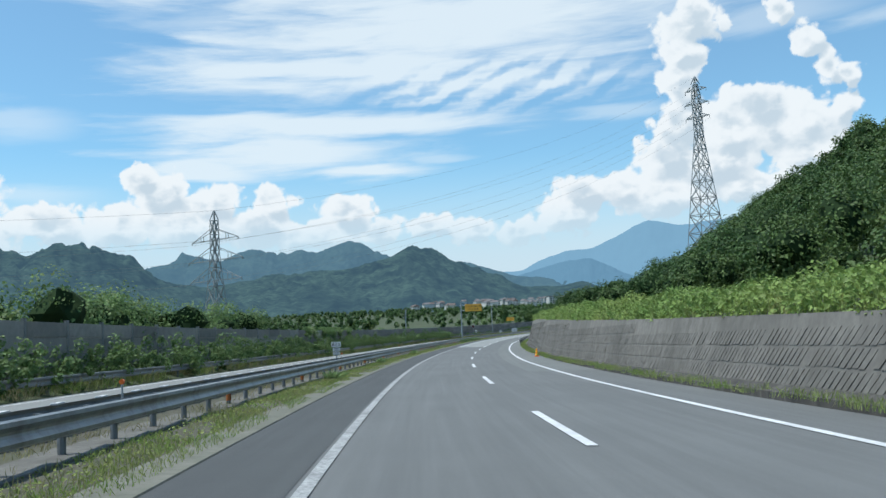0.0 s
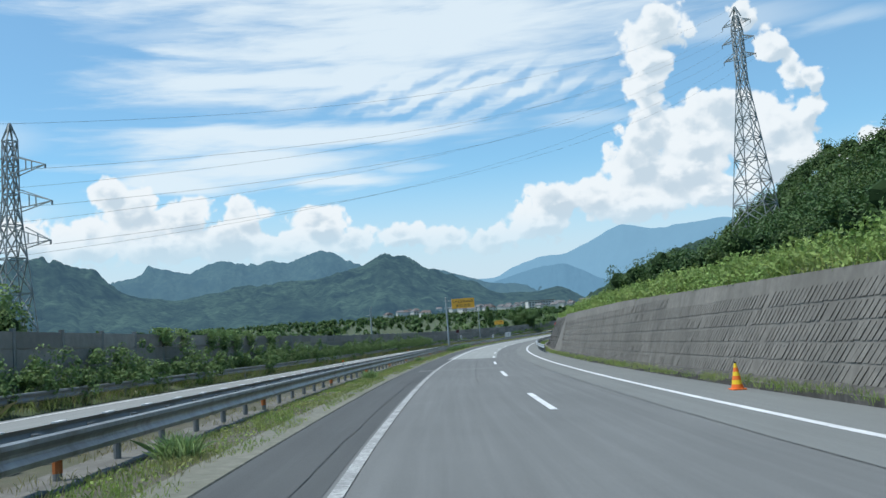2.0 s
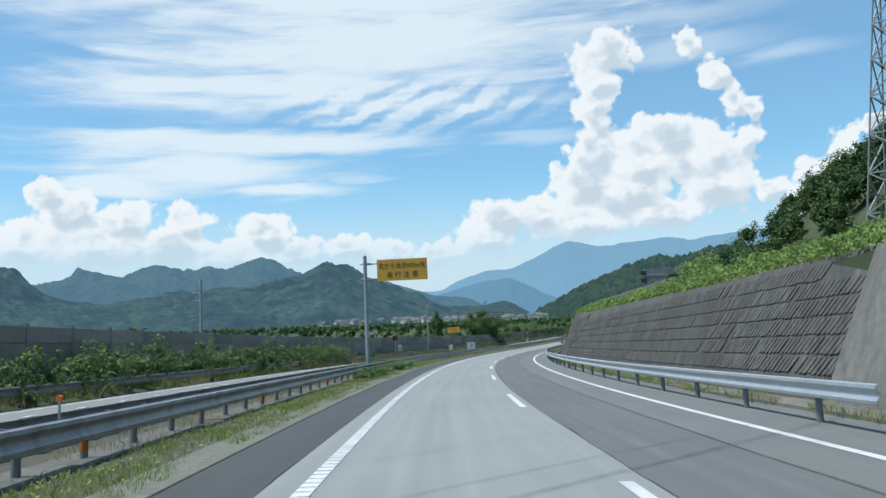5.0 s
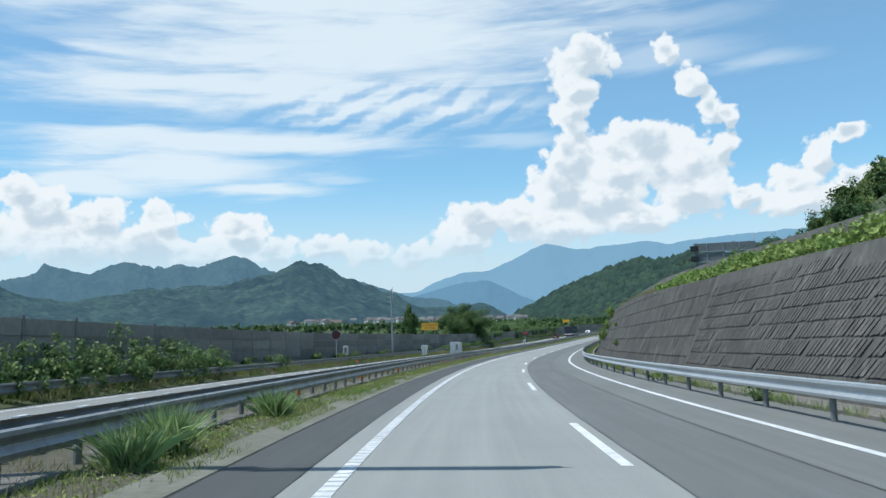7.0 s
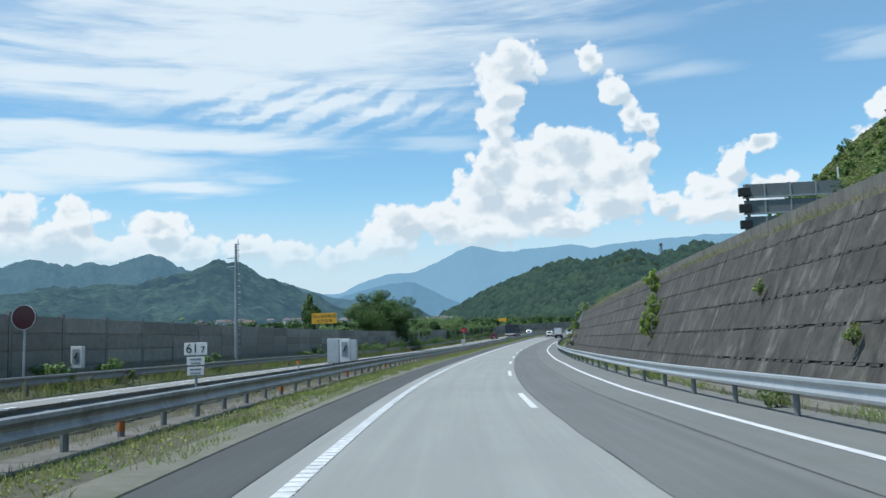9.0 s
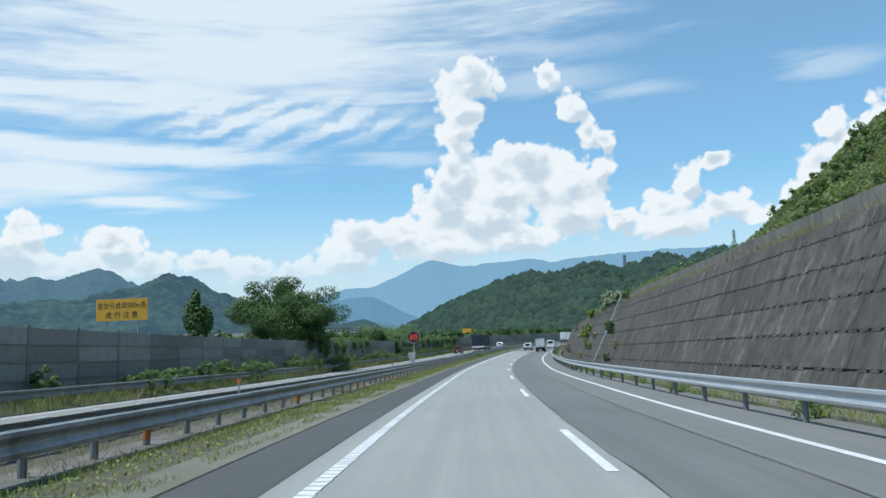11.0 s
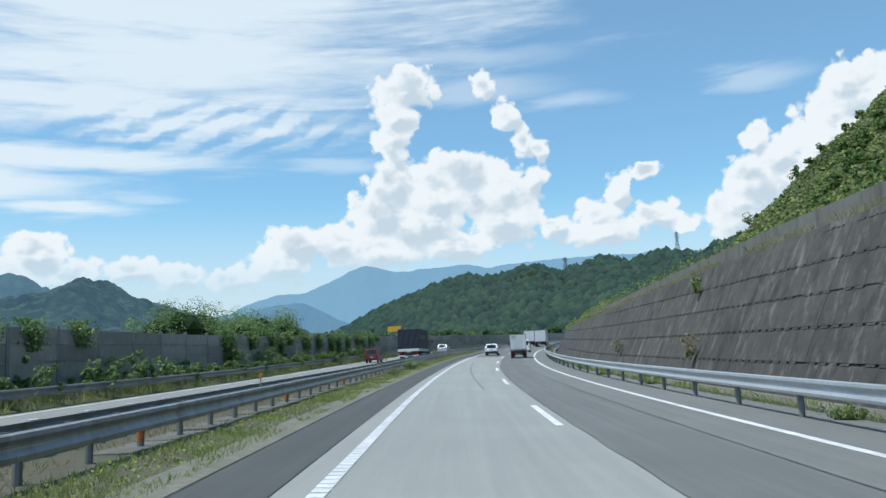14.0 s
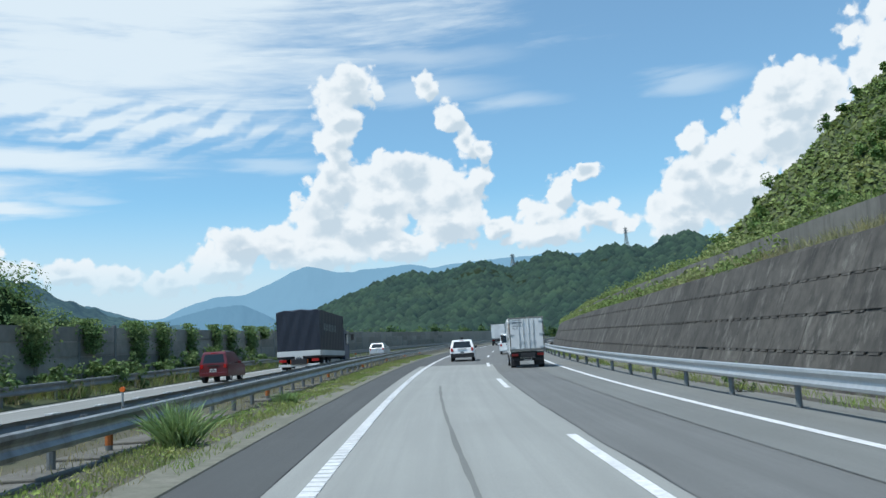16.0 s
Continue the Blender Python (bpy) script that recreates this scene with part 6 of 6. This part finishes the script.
def speed_sign(s, d, z, r, lit, label):
    ob = empty("speed_sign", stand(s, d, 0.1), label, "sign", "speed signs")
    part("pole", rod((0, 0.06, -0.2), (0, 0.06, z), 0.045, n=12), STEEL, ob, "steel pole")
    disc = part("disc", rod((0, -0.03, z), (0, 0.05, z), r, n=40), SIGN_MAROON, ob, "dark red round face")
    bm = bmesh.new()
    n = 48
    for k in range(n):
        a0, a1 = 2 * math.pi * k / n, 2 * math.pi * (k + 1) / n
        q = [bm.verts.new((math.cos(a) * rr, -0.038, z + math.sin(a) * rr)) for a, rr in ((a0, r), (a1, r), (a1, r * 0.95), (a0, r * 0.95))]
        bm.faces.new(q)
    bmesh.ops.remove_doubles(bm, verts=bm.verts[:], dist=0.0005)
    g = bmesh.ops.extrude_face_region(bm, geom=bm.faces[:])
    bmesh.ops.translate(bm, vec=(0, 0.02, 0), verts=[v for v in g["geom"] if isinstance(v, bmesh.types.BMVert)])
    bmesh.ops.recalc_face_normals(bm, faces=bm.faces[:])
    part("rim", bm, STEEL, disc, "pale metal rim")
    if lit:
        segs = {"8": ((0, 1, 1, 0), (0, 0, 1, 0), (0, -1, 1, 0), (-1, 0.5, 0, 1), (1, 0.5, 0, 1), (-1, -0.5, 0, 1), (1, -0.5, 0, 1))}
        segs["0"] = tuple(q for q in segs["8"] if q[:2] != (0, 0))
        for k, ch in enumerate("80"):
            for x, y, hor, ver in segs[ch]:
                part("digit_segment", box((k - 0.5) * r * 0.62 + x * r * 0.18, -0.045, z + y * r * 0.34, r * 0.36 if hor else r * 0.04, 0.012, r * 0.045 if hor else r * 0.31), LED_RED, disc, "glowing red segment")
    return ob


speed_sign(326.5, -5.35, 2.86, 0.5, True, "round electronic speed sign showing 80 in red on a pole")
speed_sign(242.5, -16.1, 2.95, 0.47, False, "round dark red electronic sign, switched off, on a pole")


def telephone(s, d, z, w, h, handset):
    ob = empty("emergency_cabinet", stand(s, d, 0.1), "pale grey roadside telephone cabinet" if handset else "plain grey roadside cabinet", "cabinet", "roadside cabinets")
    part("post", rod((0, 0.1, -0.2), (0, 0.1, z), 0.05), POLE_GREY, ob, "grey post")
    c_ = part("cabinet_body", box(0, 0.1, z + h / 2 - 0.05, w, 0.3, h), SIGN_WHITE if handset else STEEL, ob, "sheet metal cabinet", 0.03)
    if handset:
        part("panel", box(0, -0.06, z + h / 2, w * 0.62, 0.015, h * 0.62), POLE_GREY, c_, "dark recessed panel")
        part("handset", rod((-0.05, -0.085, z + h * 0.4), (0.06, -0.085, z + h * 0.66), 0.035), SIGN_BLACK, c_, "black telephone handset")
    return ob


telephone(253.5, -6.0, 0.75, 0.5, 1.15, True)
telephone(250.6, -6.0, 0.75, 0.55, 1.15, False)
telephone(255.8, -6.0, 0.75, 0.4, 1.1, False)
telephone(247.2, -16.5, 0.95, 0.5, 0.95, True)


def utility_pole(s, d, h):
    ob = empty("utility_pole", stand(s, d, 0.3), "slim grey pole with climbing pegs and a small aerial", "pole")
    part("shaft", rod((0, 0, -0.3), (0, 0, h), 0.13, 0.08, 12), POLE_GREY, ob, "grey steel shaft")
    for k in range(int(h / 0.45)):
        part("peg", rod((0, 0, 1.0 + k * 0.42), (0.3, 0, 1.0 + k * 0.42), 0.018, n=5), STEEL, ob)
    for z in (h - 1.0, h - 1.6):
        part("bracket", box(-0.3, 0, z, 0.6, 0.05, 0.05), STEEL, ob, "", 0.008)
    part("aerial", rod((0.16, 0, h - 1.8), (0.16, 0, h + 0.3), 0.03), STEEL, ob, "thin aerial")


utility_pole(268.3, -16.6, 8.6)
utility_pole(176.5, -18.6, 7.0)


def big_sign_back():
    ob = empty("road_sign", stand(287, 27.2, 6.9), "back of a large grey road sign on steel posts", "sign")
    h0 = 3.6
    for x in (-3.6, 0, 3.6):
        part("post", box(x, 0.2, 3.6, 0.24, 0.24, 8.4), STEEL_DULL, ob, "steel sign post", 0.01)
    for k in range(3):
        z = h0 + k * 1.45
        p_ = part("sign_panel", box(0.2, -0.1, z + 0.62, 8.4, 0.08, 1.2), STEEL_DULL, ob, "grey back of a sign panel", 0.01)
        part("girder", box(0.2, -0.2, z + 0.02, 8.6, 0.16, 0.16), POLE_GREY, p_, "horizontal girder", 0.01)
        for x in (-3.9, -2.2, 0, 2.2):
            part("stiffener", box(x, -0.18, z + 0.62, 0.12, 0.1, 1.15), POLE_GREY, p_)
        part("lamp_box", box(-4.0, -0.35, z + 0.5, 1.0, 0.4, 0.75), BLACK_PLASTIC, p_, "dark lamp housing", 0.03)
    part("camera_mast", box(4.2, 0, 8.4, 0.12, 0.12, 1.0), SIGN_WHITE, ob, "short white mast", 0.02)


big_sign_back()


def hut(s, d):
    ob = empty("hut", stand(s, d, float(level(s, d)), 8), "low white prefabricated hut with a flat roof on the slope", "hut")
    part("wall", box(0, 0, 1.3, 4.6, 2.6, 2.7), SIGN_WHITE, ob, "white panel walls", 0.02)
    part("roof", box(0, 0, 2.75, 5.2, 3.2, 0.16), STEEL_DULL, ob, "flat overhanging grey roof", 0.02)
    part("door", box(-1.2, -1.32, 1.05, 0.85, 0.05, 1.95), POLE_GREY, ob, "grey door", 0.01)
    part("window", box(0.9, -1.32, 1.55, 1.3, 0.05, 0.8), GLASS, ob, "dark window", 0.01)


hut(203, 29.5)


def ladder():
    ob = empty("ladder", stand(326, 9.0, 0.0), "long galvanised ladder fixed to the wall", "ladder")
    a, b = Vector((0.02, 0.3, 0.35)), Vector((2.72, -0.5, 6.1))
    u = (b - a).normalized()
    for x in (-0.22, 0.22):
        part("side_rail", rod(a + Vector((-0.16, x, 0.08)), b + Vector((-0.16, x, 0.08)), 0.028, n=8), STEEL, ob, "ladder side rail")
    n = int((b - a).length / 0.3)
    for k in range(1, n):
        c = a + u * 0.3 * k + Vector((-0.16, 0, 0.08))
        part("rung", rod(c - Vector((0, 0.22, 0)), c + Vector((0, 0.22, 0)), 0.016, n=6), STEEL, ob)


ladder()


def cone(s, d):
    ob = empty("traffic_cone", stand(s, d, float(level(s, d)) + 0.01), "orange traffic cone with yellow bands", "cone")
    part("base", box(0, 0, 0.02, 0.38, 0.38, 0.04), ORANGE, ob, "square orange base", 0.012)
    z = 0.04
    for k in range(6):
        r0, r1 = 0.16 - 0.021 * k, 0.16 - 0.021 * (k + 1)
        part("band", rod((0, 0, z), (0, 0, z + 0.11), r0, r1, 18), (ORANGE, YELLOW_TAPE)[k % 2], ob, ("orange band", "yellow band")[k % 2])
        z += 0.11
    part("tip", rod((0, 0, z), (0, 0, z + 0.04), 0.034, 0.03, 12), SIGN_BLACK, ob, "black tip")


cone(69.5, 7.55)


def delineator(s, d):
    ob = empty("delineator", stand(s, d, 0.1), "small orange reflector post on the barrier", "reflector", "delineators")
    part("stem", rod((0, 0, -0.1), (0, 0, 0.82), 0.025), STEEL, ob, "thin steel stem")
    part("reflector", rod((0, -0.03, 0.88), (0, 0.03, 0.88), 0.055, n=16), ORANGE, ob, "round orange reflector")


for s in np.arange(18, 470, 38.0):
    delineator(s, -6.55)
band_me = bpy.data.meshes.new("reflective_band")
band_bm = rod((0, 0, 0.12), (0, 0, 0.30), 0.066, n=8)
band_bm.to_mesh(band_me)
band_bm.free()
band_me.materials.append(BAND)
for k, s in enumerate(np.arange(-30, 470, 2.0)):
    if k % 6 == 2:
        ob = under(new("reflective_band", band_me), left_rail)
        ob.matrix_world = stand(s, -5.25, float(level(s, -5.25)))


# ---- pylons and wires ----
def lattice(h, base, top, arms, reach, bays, w):
    """Bars of a lattice mast with three tiers of arms."""
    def half(z):
        t = min(1, z / (h * 0.72))
        return base / 2 + (top / 2 - base / 2) * t
    zs = [h * (1 - (1 - k / bays) ** 1.25) for k in range(bays + 1)]
    lines = []
    corners = ((-1, -1), (1, -1), (1, 1), (-1, 1))
    for z0, z1 in zip(zs, zs[1:]):
        a, b = half(z0), half(z1) if z1 < h * 0.93 else half(z1) * max(0.12, (h - z1) / (h * 0.07))
        for k in range(4):
            p, q = corners[k], corners[(k + 1) % 4]
            lines += [((p[0] * a, p[1] * a, z0), (p[0] * b, p[1] * b, z1)), ((p[0] * a, p[1] * a, z0), (q[0] * b, q[1] * b, z1)), ((q[0] * a, q[1] * a, z0), (p[0] * b, p[1] * b, z1)), ((p[0] * b, p[1] * b, z1), (q[0] * b, q[1] * b, z1))]
    body = lines
    tips, arm_lines = [], []
    for z, r in zip(arms, reach):
        e = half(z)
        for f in (-1, 1):
            ls = []
            tip = (f * r, 0, z)
            for y in (-e, e):
                ls += [((f * e, y, z), tip), ((f * e, y, z + r * 0.28), tip), ((f * (e + r) / 2, y / 2, z), (f * (e + r) / 2, y / 2, z + r * 0.14))]
            arm_lines.append(ls)
            tips.append(tip)
    return body, arm_lines, tips


BAR_MESH = bpy.data.meshes.new("bar")
bar_bm = box(0, 0, 0, 1, 1, 1)
bar_bm.to_mesh(BAR_MESH)
bar_bm.free()
BAR_MESH.materials.append(PYLON)


def pylon(s, d, z0, turn, h, base, top, arms, reach, bays, w, label):
    m = stand(s, d, z0, turn)
    ob = empty("pylon", m, label, "pylon", "pylons")
    body, arm_lines, tips = lattice(h, base, top, arms, reach, bays, w)
    for p0, p1 in body:
        a, b = Vector(p0), Vector(p1)
        bar = under(new("bar", BAR_MESH), ob)
        bar.matrix_basis = Matrix.Translation((a + b) / 2) @ (b - a).to_track_quat("Z", "Y").to_matrix().to_4x4() @ Matrix.Diagonal((w, w, (b - a).length, 1))
    for ls, tip in zip(arm_lines, tips):
        v, f = angle_bars(ls, w * 0.8)
        arm = under(new("cross_arm", mesh("cross_arm", v, f, PYLON)), ob)
        part("insulator", rod(tip, (tip[0], tip[1], tip[2] - 0.07 * h / 5), 0.07, n=6), STEEL_DULL, arm, "string of insulators")
    return [m @ Vector((t[0], t[1], t[2] - 0.07 * h / 5)) for t in tips] + [m @ Vector((0, 0, h))]


def wire(a, b, sag, r=0.012):
    n = 28
    a, b = Vector(a), Vector(b)
    cu = bpy.data.curves.new("wire", "CURVE")
    cu.dimensions, cu.bevel_depth, cu.bevel_resolution = "3D", r, 1
    sp = cu.splines.new("POLY")
    sp.points.add(n)
    for k in range(n + 1):
        t = k / n
        p = a.lerp(b, t)
        sp.points[k].co = (p.x, p.y, p.z - 4 * sag * t * (1 - t), 1)
    cu.materials.append(STEEL_DULL)
    thing("power_line", cu, "thin dark overhead power line between pylons", "power line", group="power lines")


near_tips = pylon(103.5, -31, -1.0, -35, 20.2, 3.2, 0.8, (11.2, 13.8, 16.4), (5.4, 5.7, 4.9), 9, 0.075, "grey lattice power pylon with three tiers of arms")
far_tips = pylon(216, 49.4, 9.6, -35, 53.4, 8.6, 1.6, (43.0, 46.5, 50.0), (3.3, 3.3, 2.9), 14, 0.15, "tall lattice power pylon on the wooded hillside")
hill_tips = pylon(300, 120, float(level(300, 120)) - 0.5, -20, 30.0, 5.5, 1.6, (20.0, 23.5, 27.0), (3.3, 3.3, 2.9), 10, 0.2, "lattice power pylon behind the hilltop trees")
for a, b in zip(near_tips, far_tips):
    wire(a, b, 5.0)
for a in near_tips:
    wire(a, (a[0] - 150, a[1] - 90, a[2] + 4), 5.0)
for a, e, h in ((34.5, 6.0, 34.0), (27.6, 5.5, 18.0)):
    q = Vector((HILL_EYE[0] + math.sin(radians(a)) * (HILL_R - 15), HILL_EYE[1] + math.cos(radians(a)) * (HILL_R - 15), math.tan(radians(e)) * HILL_R - 6))
    body, arm_lines, tips = lattice(h, 6, 2, (h * 0.7, h * 0.8, h * 0.9), (4.5, 4.5, 4), 9, 0.5)
    ob = empty("pylon", Matrix.Translation(q), "small lattice pylon on the far ridge", "pylon", "pylons")
    v, f = angle_bars(body, 0.26)
    under(new("mast", mesh("mast", v, f, PYLON)), ob)
    for ls in arm_lines:
        v, f = angle_bars(ls, 0.24)
        under(new("cross_arm", mesh("cross_arm", v, f, PYLON)), ob)


# ---- the village ----
def ground_z(x, y):
    i = int(np.argmin((RX - x) ** 2 + (RY - y) ** 2))
    d = (x - RX[i]) * math.cos(HEAD[i]) + (y - RY[i]) * math.sin(HEAD[i])
    return float(RZ[i] + level(S[i], d))


def house(w, l, h, roof_mat, label):
    ob = empty("house", Matrix(), label, "house", "village houses")
    part("wall", box(0, 0, h / 2 - 1, w, l, h + 2), HOUSE, ob, "pale house walls")
    bm = bmesh.new()
    o = 0.6
    vs = [bm.verts.new(p) for p in ((-w / 2 - o, -l / 2 - o, h), (w / 2 + o, -l / 2 - o, h), (w / 2 + o, l / 2 + o, h), (-w / 2 - o, l / 2 + o, h), (0, -l / 2 + 0.8, h + w * 0.32), (0, l / 2 - 0.8, h + w * 0.32))]
    for q in ((0, 1, 4), (1, 2, 5, 4), (2, 3, 5), (3, 0, 4, 5), (3, 2, 1, 0)):
        bm.faces.new([vs[i] for i in q])
    part("roof", bm, roof_mat, ob, "hipped tiled roof")
    for x in (-w * 0.25, w * 0.25):
        for z in (1.5, 4.2):
            if z < h:
                part("window", box(x, -l / 2 - 0.02, z, 1.5, 0.08, 1.2), GLASS, ob, "dark window")
    return ob


models = [house(8, 9, 5.6, ROOF_TILE, "two-storey village house with a grey tiled roof"), house(9, 8, 5.2, ROOF_RED, "village house with a rust-coloured roof"), house(7, 11, 6.2, ROOF_TILE, "pale village house with a dark roof")]
spots = []
vr = random.Random(5)
for k in range(88):
    a, r = vr.uniform(-2.0, 12.0), vr.uniform(1000, 1500)
    x, y = r * math.sin(radians(a)), r * math.cos(radians(a))
    spots.append((x, y, ground_z(x, y) + (r - 900) * 0.018, vr.uniform(0, 180)))
for k, (x, y, z, t) in enumerate(spots):
    if k < 3:
        models[k].matrix_world = pose(x, y, z, 0, 0, t)
    else:
        copy_thing(models[k % 3], pose(x, y, z, 0, 0, t))
block = empty("apartment_block", pose(150, 1050, ground_z(150, 1050) + 2, 0, 0, 12), "long white apartment block of four storeys in the village", "apartment block")
part("wall", box(0, 0, 5, 34, 11, 14), HOUSE, block, "white rendered walls")
part("roof", box(0, 0, 12.3, 35, 12, 0.6), ROOF_TILE, block, "flat roof", 0.05)
for i in range(9):
    for j in range(4):
        part("window", box(-14.4 + i * 3.6, -5.53, 1.4 + j * 2.8, 2.2, 0.1, 1.4), GLASS, block, "dark window")


# ---- seams and patches in the asphalt ----
def tar_seam(s0, s1, d0, d1, w, label, wobble=0.05, mat=ASPHALT_DARK, bow=0.0):
    """A wandering line of sealed crack."""
    n = max(4, int((s1 - s0) / 0.8))
    vs = []
    for k in range(n + 1):
        t = k / n
        s, d = s0 + (s1 - s0) * t, d0 + (d1 - d0) * t + bow * 4 * t * (1 - t) + wobble * noise.noise(Vector((k * 0.37, s0, d0)))
        ww = w * (0.6 + 0.8 * abs(noise.noise(Vector((k * 0.9, s0, 4.0)))))
        vs += [at(s, d - ww / 2, float(level(s, d)) + 0.017), at(s, d + ww / 2, float(level(s, d)) + 0.017)]
    i = np.arange(n) * 2
    thing("tar_seam", mesh("tar_seam", np.array(vs), np.stack([i, i + 1, i + 3, i + 2], -1), mat), label, "road seam", "structure")


tar_seam(78, 121, 0.85, 0.95, 0.03, "dark sealed crack along the lane", 0.08)
tar_seam(40, 640, 4.55, 4.55, 0.016, "lengthwise paving joint", 0.04)
tar_seam(121, 640, 2.49, 2.49, 0.018, "joint between pale and dark asphalt", 0.05)
tar_seam(30, 640, -1.92, -1.92, 0.025, "joint along the inner edge", 0.04)
tar_seam(364, 410, 1.1, -0.05, 0.10, "faint curved tyre mark in the pale lane", 0.02, ASPHALT, -0.08)
